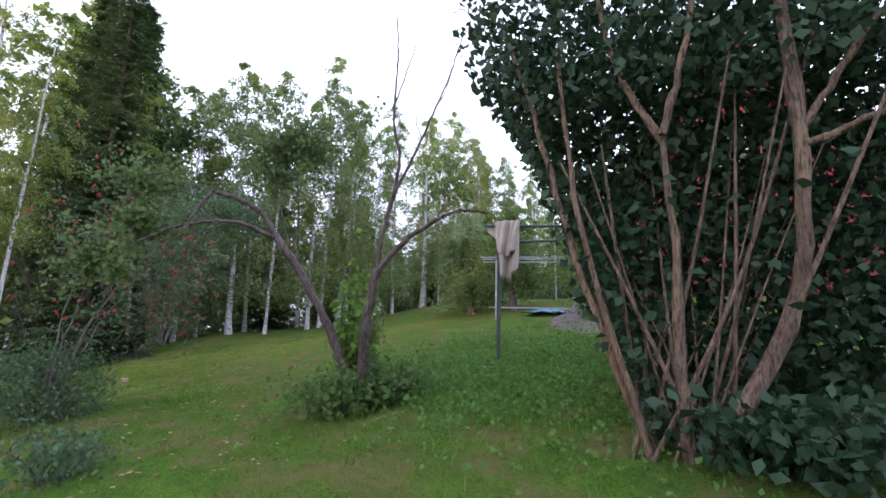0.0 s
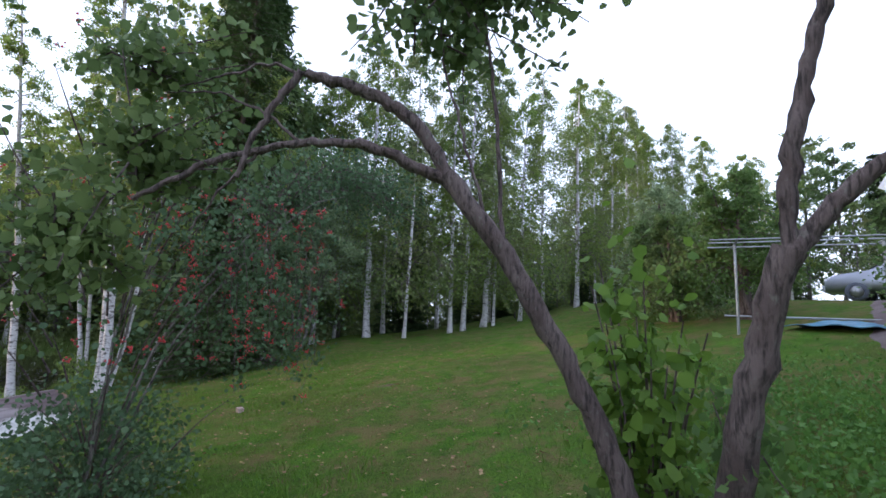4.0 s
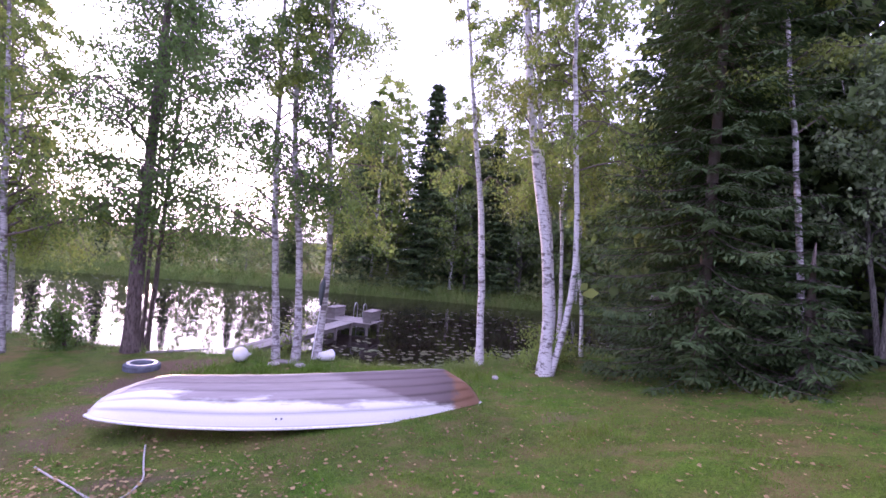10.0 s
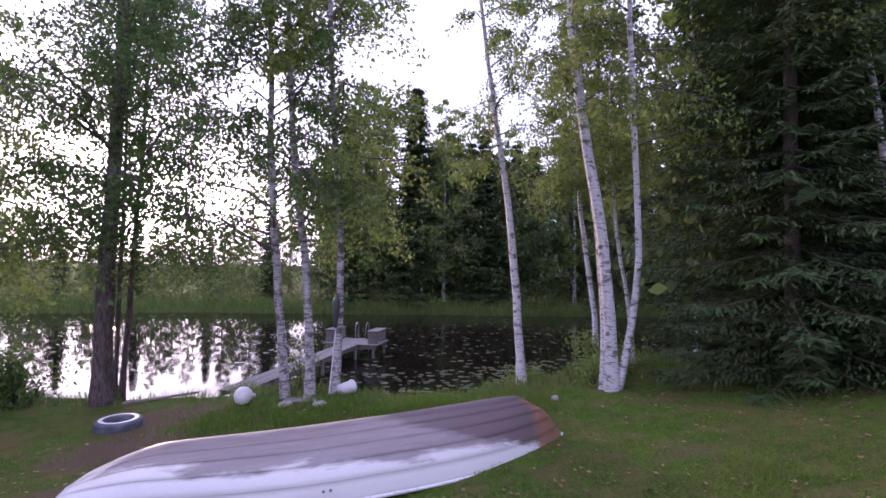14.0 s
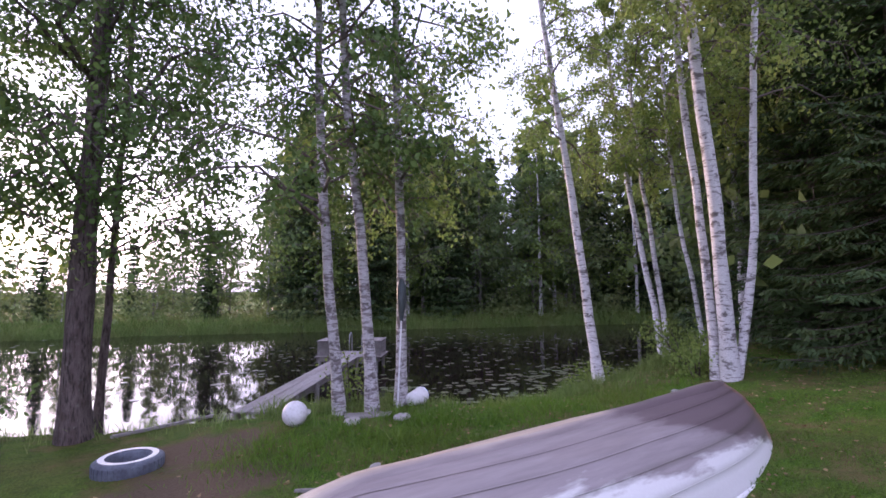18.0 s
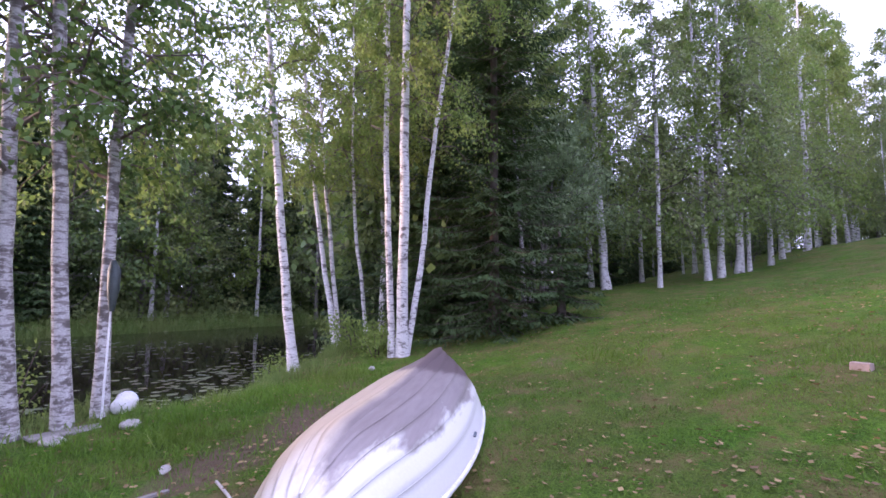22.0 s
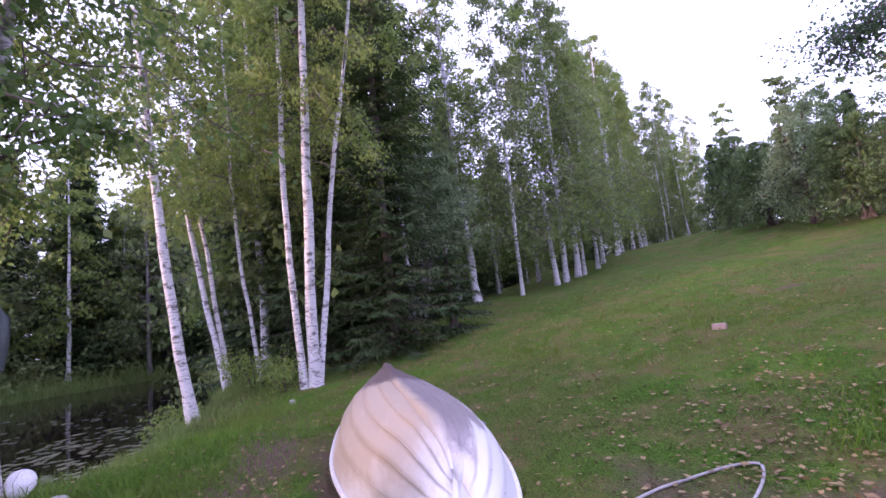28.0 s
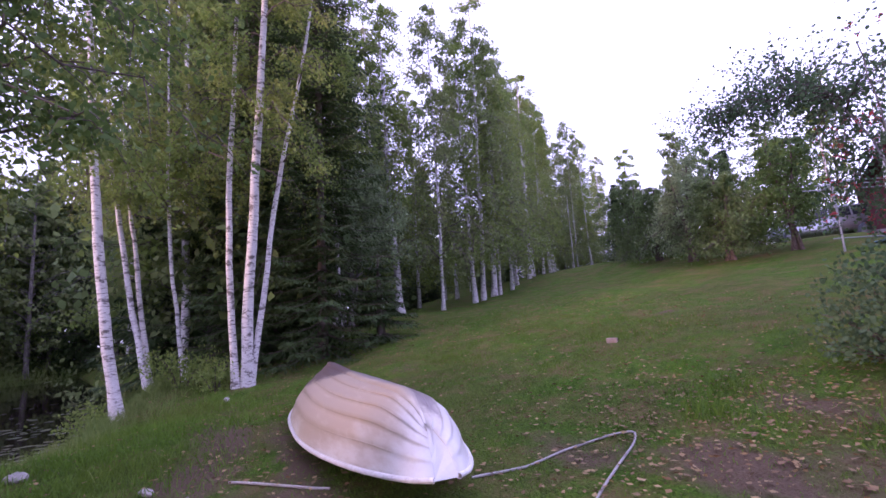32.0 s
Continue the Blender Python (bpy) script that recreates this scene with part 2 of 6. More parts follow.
def rough_bark(name, base, pale, deep, lichen, scale=1.0):
    """Upright plates and fissures, paler weathered patches and specks of lichen."""
    m, nt, b = material(name, 0.92)
    plates = noise_tex(nt, coords(nt, (1, 1, 0.16)), 42 * scale, 5, 0.62)
    patch = noise_tex(nt, coords(nt, (1, 1, 0.5)), 7 * scale, 4, 0.6)
    specks = noise_tex(nt, coords(nt, (1, 1, 0.8)), 22 * scale, 5, 0.7)
    col = mixed(nt, ramp(nt, patch, [(0.38, (0, 0, 0)), (0.62, (1, 1, 1))]), base, pale)
    col = mixed(nt, ramp(nt, specks, [(0.58, (0, 0, 0)), (0.68, (0.7, 0.7, 0.7))]), col, lichen)
    col = mixed(nt, ramp(nt, plates, [(0.36, (0.95, 0.95, 0.95)), (0.52, (0, 0, 0))]), col, deep)
    nt.links.new(col, b.inputs["Base Color"])
    bump(nt, b, plates, 1.0, 0.03)
    return m


BARK = rough_bark("brown_bark", (0.095, 0.068, 0.062), (0.165, 0.128, 0.118), (0.03, 0.022, 0.02), (0.19, 0.185, 0.16))
LILAC_BARK = rough_bark("pale_brown_bark", (0.115, 0.072, 0.048), (0.225, 0.155, 0.105), (0.04, 0.026, 0.02), (0.20, 0.19, 0.15), 1.2)
GREY_BARK = rough_bark("grey_bark", (0.14, 0.125, 0.115), (0.24, 0.22, 0.20), (0.05, 0.043, 0.04), (0.26, 0.27, 0.23))
BIRCH_LEAF = leaf_material("birch_leaf", (0.11, 0.18, 0.04), (0.24, 0.33, 0.08), (0.30, 0.27, 0.065), 0.5)
GREY_LEAF = leaf_material("willow_leaf", (0.15, 0.22, 0.11), (0.29, 0.37, 0.19), (0.23, 0.31, 0.15), 0.45)
DARK_LEAF = leaf_material("alder_leaf", (0.05, 0.105, 0.026), (0.135, 0.215, 0.058), (0.10, 0.17, 0.045), 0.45)
THORN_LEAF = leaf_material("hawthorn_leaf", (0.04, 0.085, 0.04), (0.12, 0.19, 0.09), (0.08, 0.14, 0.055), 0.35)
FRESH_LEAF = leaf_material("sprout_leaf", (0.06, 0.13, 0.02), (0.17, 0.28, 0.04), (0.20, 0.28, 0.05), 0.45)
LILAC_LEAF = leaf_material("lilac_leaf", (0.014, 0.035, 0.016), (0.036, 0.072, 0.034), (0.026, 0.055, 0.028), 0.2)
NEEDLE = leaf_material("spruce_needle", (0.030, 0.062, 0.022), (0.078, 0.125, 0.042), (0.07, 0.098, 0.037), 0.2, 0.7)
APPLE_LEAF = leaf_material("apple_leaf", (0.065, 0.12, 0.04), (0.17, 0.24, 0.085), (0.18, 0.235, 0.07), 0.45)
FOREST_LEAF = leaf_material("forest_leaf", (0.115, 0.175, 0.06), (0.24, 0.31, 0.115), (0.29, 0.25, 0.085), 0.45)
GRASS = leaf_material("grass_blade", (0.05, 0.125, 0.010), (0.14, 0.255, 0.025), (0.15, 0.165, 0.035), 0.4)
WEED = leaf_material("weed_leaf", (0.055, 0.13, 0.025), (0.13, 0.25, 0.05), (0.10, 0.20, 0.04), 0.4)
REED = leaf_material("bank_grass", (0.08, 0.145, 0.03), (0.20, 0.28, 0.075), (0.25, 0.24, 0.09), 0.4)


def ground_material():
    m, nt, b = material("lawn_and_earth", 0.95)
    b.inputs["Specular IOR Level"].default_value = 0.12
    v = coords(nt)
    big, mid, fine = noise_tex(nt, v, 0.6, 4), noise_tex(nt, v, 3.0, 5), noise_tex(nt, v, 38, 5)
    green = mixed(nt, ramp(nt, mid, [(0.35, (0, 0, 0)), (0.7, (1, 1, 1))]), (0.066, 0.15, 0.010), (0.115, 0.225, 0.018))
    green = mixed(nt, ramp(nt, big, [(0.4, (0, 0, 0)), (0.65, (0.75, 0.75, 0.75))]), green, (0.125, 0.135, 0.032))
    blade = noise_tex(nt, v, 95, 4, 0.7)
    green = mixed(nt, ramp(nt, blade, [(0.35, (0.7, 0.7, 0.7)), (0.52, (0, 0, 0))]), green, (0.022, 0.04, 0.008))
    green = mixed(nt, ramp(nt, fine, [(0.42, (0, 0, 0)), (0.72, (0.8, 0.8, 0.8))]), green, (0.026, 0.042, 0.010))
    dry = noise_tex(nt, v, 1.6, 6, 0.7)
    green = mixed(nt, ramp(nt, dry, [(0.47, (0, 0, 0)), (0.62, (0.85, 0.85, 0.85))]), green, (0.15, 0.118, 0.05))
    deep = noise_tex(nt, coords(nt, (1.0, 1.0, 1.0)), 5.5, 5, 0.65)
    green = mixed(nt, ramp(nt, deep, [(0.52, (0, 0, 0)), (0.7, (0.5, 0.5, 0.5))]), green, (0.04, 0.08, 0.012))
    earth = mixed(nt, fine, (0.085, 0.06, 0.042), (0.18, 0.135, 0.09))
    att = nt.nodes.new("ShaderNodeAttribute")
    att.attribute_name = "bare"
    worn = nt.nodes.new("ShaderNodeMath")
    worn.operation = "MULTIPLY_ADD"
    worn.inputs[1].default_value = 0.7
    nt.links.new(mid, worn.inputs[0])
    nt.links.new(att.outputs["Fac"], worn.inputs[2])
    col = mixed(nt, ramp(nt, worn.outputs[0], [(0.72, (0, 0, 0)), (0.95, (1, 1, 1))]), green, earth)
    nt.links.new(col, b.inputs["Base Color"])
    bump(nt, b, fine, 1.0, 0.05)
    return m


GROUND = ground_material()


def water_material():
    m, nt, b = material("dark_pond_water", 0.03)
    b.inputs["Base Color"].default_value = (0.012, 0.009, 0.007, 1)
    b.inputs["IOR"].default_value = 1.33
    v = coords(nt)
    n = noise_tex(nt, v, 3.0, 3)
    bump(nt, b, n, 0.05, 0.02)
    return m


WATER = water_material()
LILY = leaf_material("lily_pad", (0.06, 0.085, 0.04), (0.15, 0.17, 0.09), (0.17, 0.13, 0.07), 0.05, 0.3)
OLD_WOOD = two_scale("weathered_grey_wood", (0.20, 0.18, 0.175), (0.30, 0.28, 0.275), (0.11, 0.095, 0.09), 2, 22, 0.85, relief=0.5, stretch=(0.25, 3, 3))
RED_PAINT = two_scale("red_house_paint", (0.115, 0.012, 0.02), (0.15, 0.02, 0.028), (0.065, 0.008, 0.013), 1.2, 30, 0.85, relief=0.2)
WHITE_PAINT = two_scale("white_trim_paint", (0.70, 0.70, 0.74), (0.78, 0.78, 0.80), (0.55, 0.54, 0.56), 2, 25, 0.6, relief=0.15)
DARK_WOOD = two_scale("dark_soffit_wood", (0.05, 0.04, 0.038), (0.075, 0.06, 0.055), (0.03, 0.025, 0.022), 2, 20, 0.8)
ROOF_TIN = two_scale("dark_roof_sheet", (0.10, 0.095, 0.095), (0.14, 0.13, 0.13), (0.07, 0.065, 0.065), 1, 20, 0.6)
CONCRETE = two_scale("grey_foundation_concrete", (0.22, 0.22, 0.23), (0.30, 0.29, 0.30), (0.15, 0.15, 0.15), 1.5, 40, 0.9)
STEEL = two_scale("galvanised_steel", (0.30, 0.31, 0.33), (0.40, 0.41, 0.43), (0.2, 0.2, 0.2), 4, 60, 0.45, 0.8, relief=0.1)
DARK_STEEL = two_scale("dark_painted_steel", (0.045, 0.06, 0.062), (0.075, 0.09, 0.09), (0.03, 0.03, 0.03), 4, 50, 0.5, 0.3, relief=0.1)
RUBBER = two_scale("worn_tyre_rubber", (0.09, 0.10, 0.13), (0.16, 0.18, 0.22), (0.05, 0.05, 0.06), 5, 40, 0.85, relief=0.4)
WHITE_PLASTIC = two_scale("white_plastic", (0.72, 0.71, 0.73), (0.80, 0.79, 0.80), (0.5, 0.48, 0.46), 5, 30, 0.45, relief=0.1)
BLUE_PLASTIC = two_scale("blue_plastic", (0.05, 0.12, 0.35), (0.08, 0.17, 0.45), (0.04, 0.07, 0.2), 5, 30, 0.5, relief=0.1)
ROPE = two_scale("grey_rope_fibre", (0.36, 0.34, 0.34), (0.46, 0.44, 0.43), (0.2, 0.19, 0.18), 30, 120, 0.9, relief=0.6, dist=0.004)
TOWEL = two_scale("beige_cotton_towel", (0.46, 0.38, 0.34), (0.54, 0.46, 0.41), (0.36, 0.30, 0.27), 6, 140, 0.95, relief=0.6, dist=0.004)
GRAVEL = two_scale("trodden_gravel", (0.115, 0.088, 0.09), (0.16, 0.128, 0.13), (0.065, 0.05, 0.05), 2, 45, 0.95, relief=0.8, dist=0.02)
STONE = two_scale("pale_fieldstone", (0.32, 0.30, 0.29), (0.42, 0.40, 0.39), (0.2, 0.19, 0.18), 4, 40, 0.9, relief=0.5)
BRICK = two_scale("pale_brick", (0.33, 0.25, 0.22), (0.40, 0.31, 0.28), (0.24, 0.17, 0.15), 6, 40, 0.9, relief=0.4)
BERRY = two_scale("red_hawthorn_berry", (0.42, 0.022, 0.03), (0.55, 0.05, 0.05), (0.25, 0.012, 0.02), 20, 60, 0.35, relief=0.0)
CAR_PAINT = two_scale("silver_car_paint", (0.42, 0.44, 0.50), (0.46, 0.48, 0.54), (0.36, 0.38, 0.42), 1, 80, 0.3, 0.6, relief=0.0)
CAR_GLASS = two_scale("dark_car_glass", (0.03, 0.035, 0.045), (0.045, 0.05, 0.06), (0.02, 0.02, 0.025), 1, 40, 0.08, relief=0.0)
WINDOW_GLASS = two_scale("window_glass", (0.03, 0.035, 0.045), (0.045, 0.05, 0.06), (0.02, 0.02, 0.025), 1, 40, 0.03, relief=0.0)
BLUE_TARP = two_scale("blue_tarpaulin", (0.05, 0.16, 0.26), (0.08, 0.22, 0.33), (0.03, 0.09, 0.16), 4, 40, 0.5, relief=0.3)


# ---- the plan ----
WATER_Z = -0.95
SHORE = [(-60, 20), (-30, 18), (-14, 15.5), (-9, 13.5), (-6, 11.0), (-4, 9.0), (-2.5, 7.7), (-1.2, 7.0), (0.0, 6.6), (2.0, 6.0), (4.0, 5.2), (6, 4.7), (10, 4.6), (14, 5.5), (20, 7), (40, 12), (80, 30)]
FAR = [(-60, 60), (-30, 45), (-10, 33), (0, 30), (8, 25.5), (12, 24), (16, 21.5), (20, 19.5), (26, 16.5), (31, 12.5), (34, 10.0), (40, 10.0), (80, 28)]


def shore_y(x):
    return np.interp(x, [p[0] for p in SHORE], [p[1] for p in SHORE])


def far_y(x):
    return np.interp(x, [p[0] for p in FAR], [p[1] for p in FAR])


def height(x, y):
    """Ground height: a lawn that falls to the pond, its bed, and the bank beyond."""
    x, y = np.asarray(x, float), np.asarray(y, float)
    xc = np.clip(x, -20, 16) + 0.2 * np.clip(x - 16, 0, 40)
    low = 0.03 * np.clip(-x, 0, 12) * np.clip((y + 1) / 3, 0, 1)
    lawn = -0.2 + 0.06 * xc + low - 0.025 * np.clip(y, 0, 12) + 0.165 * np.clip(-y, 0, 11) + 0.22 * np.clip(-y - 11, 0, 7) + 0.03 * np.clip(-y - 18, 0, 30)
    lawn = lawn - 0.085 * np.clip(y, 0, 5) * np.clip((x - 1) / 3, 0, 1)
    lawn = lawn - 0.36 * np.exp(-((x - 2.7) / 1.25) ** 2 - ((y - 5.2) / 1.0) ** 2)
    lawn = lawn + 0.34 * np.exp(-((x - 13) / 4.5) ** 2 - ((y + 3.4) / 2.2) ** 2) + 0.16 * np.exp(-((x - 7.2) / 1.5) ** 2 - ((y - 3.3) / 1.0) ** 2)
    wob = 0.03 * np.sin(x * 1.3 + 0.7 * y) * np.cos(y * 1.1 - 0.4 * x) + 0.02 * np.sin(2.9 * x + 1.3) * np.sin(2.3 * y)
    s = shore_y(x) - y
    near = WATER_Z - 0.5 + (lawn - WATER_Z + 0.5) * np.clip((s + 0.7) / 1.6, 0, 1)
    z = np.where(s > 0.9, lawn, near)
    f = y - far_y(x)
    bank = WATER_Z - 0.5 + 1.1 * np.clip((f + 0.8) / 3.0, 0, 1) + 0.03 * np.clip(f, 0, 60)
    z = np.where(f > -0.8, np.maximum(bank, z), z)
    return z + wob


def gz(x, y):
    return float(height(x, y))


def axis(parts):
    out = [np.array([parts[0][0]])]
    for a, b, step in parts:
        out.append(np.arange(a + step, b + step * 0.5, step))
    return np.concatenate(out)


def build_ground():
    xs = axis([(-400, -60, 20), (-60, -16, 2.0), (-16, 22, 0.25), (22, 60, 2.0), (60, 400, 20)])
    ys = axis([(-400, -50, 20), (-50, -18, 1.6), (-18, 9, 0.25), (9, 61, 1.0), (61, 401, 20)])
    X, Y = np.meshgrid(xs, ys, indexing="ij")
    Z = height(X, Y)
    n, m = len(xs), len(ys)
    i, j = np.meshgrid(np.arange(n - 1), np.arange(m - 1), indexing="ij")
    f = np.stack([i * m + j, (i + 1) * m + j, (i + 1) * m + j + 1, i * m + j + 1], -1).reshape(-1, 4)
    me = mesh_np("ground", np.stack([X, Y, Z], -1).reshape(-1, 3), f, GROUND, True)
    bare = np.zeros(X.shape)
    for x0, y0, rx, ry, k in BARE_SPOTS:
        bare = np.maximum(bare, k * np.exp(-((X - x0) / rx) ** 2 - ((Y - y0) / ry) ** 2))
    att = me.attributes.new("bare", "FLOAT", "POINT")
    att.data.foreach_set("value", bare.ravel().astype(np.float32))
    return tagged(new("ground", me), "mown green lawn with bare earth patches sloping to a pond", "lawn", kind="structure")


BARE_SPOTS = [(1.0, 2.35, 1.7, 0.45, 0.75), (-2.5, 2.0, 1.5, 0.7, 0.85), (-4.6, 0.6, 1.4, 1.0, 0.65), (-4.3, -1.6, 1.2, 0.8, 0.65), (-2.1, -0.5, 1.2, 0.5, 0.6), (3.2, 2.3, 1.0, 0.4, 0.55), (-3.3, -1.0, 0.9, 0.6, 0.75), (-3.0, -2.5, 1.2, 0.5, 0.6), (1.7, -6.4, 0.35, 0.25, 0.8), (2.8, -2.4, 1.3, 0.3, 0.5), (-0.5, 2.6, 1.1, 0.5, 0.75), (-2.3, 3.6, 1.3, 0.8, 0.9), (-1.9, 4.9, 1.1, 0.6, 0.9), (-3.6, 1.0, 1.3, 0.9, 0.55), (-0.5, 1.7, 2.2, 0.3, 0.7), (3.4, -0.9, 1.0, 0.6, 0.5), (-3.8, -1.0, 1.5, 0.7, 0.5), (-5.5, 1.6, 1.2, 1.2, 0.4)]
build_ground()

# pond
wx, wy = np.meshgrid(np.linspace(-90, 90, 40), np.linspace(0, 70, 20), indexing="ij")
ii, jj = np.meshgrid(np.arange(39), np.arange(19), indexing="ij")
tagged(new("water", mesh_np("water", np.stack([wx, wy + 3.2, np.full(wx.shape, WATER_Z)], -1).reshape(-1, 3), np.stack([ii * 20 + jj, (ii + 1) * 20 + jj, (ii + 1) * 20 + jj + 1, ii * 20 + jj + 1], -1).reshape(-1, 4), WATER)), "dark still pond water reflecting trees and sky", "pond", kind="structure")


# ---- trees ----
def grow(trunk, radii, rng, limbs=26, start=0.25, reach=1.6, rise=0.9, droop=0.5, per=120, spread=0.22, top_reach=0.35):
    """Limbs along a trunk and the places of the leaves on them."""
    pieces, spots = [], []
    n = len(trunk)
    for k in range(limbs):
        f = start + (0.99 - start) * (k + rng.random()) / limbs
        p = f * (n - 1)
        i = int(p)
        at = trunk[i] + (trunk[min(i + 1, n - 1)] - trunk[i]) * (p - i)
        a = rng.random() * 6.283
        L = reach * (1 - (1 - top_reach) * (f - start) / (1 - start)) * (0.6 + 0.7 * rng.random())
        out = np.array([math.cos(a), math.sin(a), 0])
        q = np.linspace(0, 1, 6)[:, None]
        line = at + out * L * q + np.array([0, 0, 1.0]) * (rise * L * (q - droop * q ** 2 * 1.6))
        line[1:] += rng.standard_normal((5, 3)) * 0.05 * L
        r0 = min(radii[i] * 0.4, 0.013 * L + 0.003)
        pieces.append(tube(line, np.linspace(r0, 0.004, 6), 5))
        sprays = 9
        for w in 0.15 + 0.85 * rng.random(sprays) ** 0.75:
            i0 = min(int(w * 5), 4)
            base = line[i0] + (line[i0 + 1] - line[i0]) * (w * 5 - i0)
            turn = a + rng.normal(0, 1.0)
            tip = base + np.array([math.cos(turn), math.sin(turn), 0]) * L * (0.10 + 0.22 * rng.random())
            tip[2] -= L * (0.05 + 0.42 * droop * rng.random() ** 1.3)
            mid = (base + tip) / 2 + np.array([0, 0, 0.04 * L])
            pieces.append(tube(np.stack([base, mid, tip]), [r0 * 0.35, r0 * 0.25, 0.002], 3))
            m = int(per / sprays * (0.5 + rng.random()))
            u = rng.random((m, 1))
            spots.append(base + (tip - base) * (0.15 + 0.95 * u) + rng.standard_normal((m, 3)) * spread * L * np.array([0.36, 0.36, 0.30]))
    return join_vf(pieces), np.concatenate(spots)


def stem_line(height_m, lean=(0, 0), bow=(0, 0), n=14, wig=0.02, rng=None):
    q = np.linspace(0, 1, n)
    x = lean[0] * q * height_m + bow[0] * q * (1 - q) * height_m
    y = lean[1] * q * height_m + bow[1] * q * (1 - q) * height_m
    p = np.stack([x, y, q * height_m - 0.12], 1)
    if rng is not None:
        p[1:, :2] += np.cumsum(rng.standard_normal((n - 1, 2)) * wig, axis=0)
    return p


def flare(r0, height_m, n=14, tip=0.012):
    q = np.linspace(0, 1, n)
    return r0 * ((1 - q) ** 0.8 * (1 - tip / r0) + tip / r0) * (1 + 0.35 * np.exp(-q * height_m / 0.18))


def tree(name, x, y, stems, bark, leaf, size, label, category="tree", seed=1, group="", leafer=leaves, **kw):
    """stems: (dx, dy, height, radius, lean, bow). One thing with a trunk, branches and crown."""
    rng = np.random.default_rng(seed)
    root = tagged(empty(name, x, y, gz(x, y)), label, category, group)
    limbs, spots = [], []
    for dx, dy, h, r, lean, bow in stems:
        if isinstance(bow, list):           # (height, x, y) through which the stem passes
            q = np.linspace(-0.12, h, 18)
            hs = [b[0] for b in bow]
            p = np.stack([np.interp(q, hs, [b[1] for b in bow]) - x, np.interp(q, hs, [b[2] for b in bow]) - y, q], 1)
            last = q > hs[-1]
            p[last, 0] += (q[last] - hs[-1]) * lean[0]
            p[last, 1] += (q[last] - hs[-1]) * lean[1]
            for _ in range(2):
                p[1:-1, :2] = 0.25 * p[:-2, :2] + 0.5 * p[1:-1, :2] + 0.25 * p[2:, :2]
            p[2:, :2] += rng.standard_normal((16, 2)) * 0.01
        else:
            p = stem_line(h, lean, bow, 18, 0.012 * h / 8, rng) + np.array([dx, dy, 0])
        rad = flare(r, h, 18)
        child("trunk", mesh_np("trunk", *tube(p, rad, 10, 0.04, rng), bark, True), root)
        (lv, lf), sp = grow(p, rad, rng, **kw)
        limbs.append((lv, lf))
        spots.append(sp)
    tagged(child("branch_work", mesh_np("branch_work", *join_vf(limbs), TWIG if bark in (BIRCH, GREY_BIRCH) else bark, True), root), kind="stuff")
    tagged(child("crown", mesh_np("crown", *leafer(np.concatenate(spots), size, rng), leaf), root), kind="stuff")
    return root


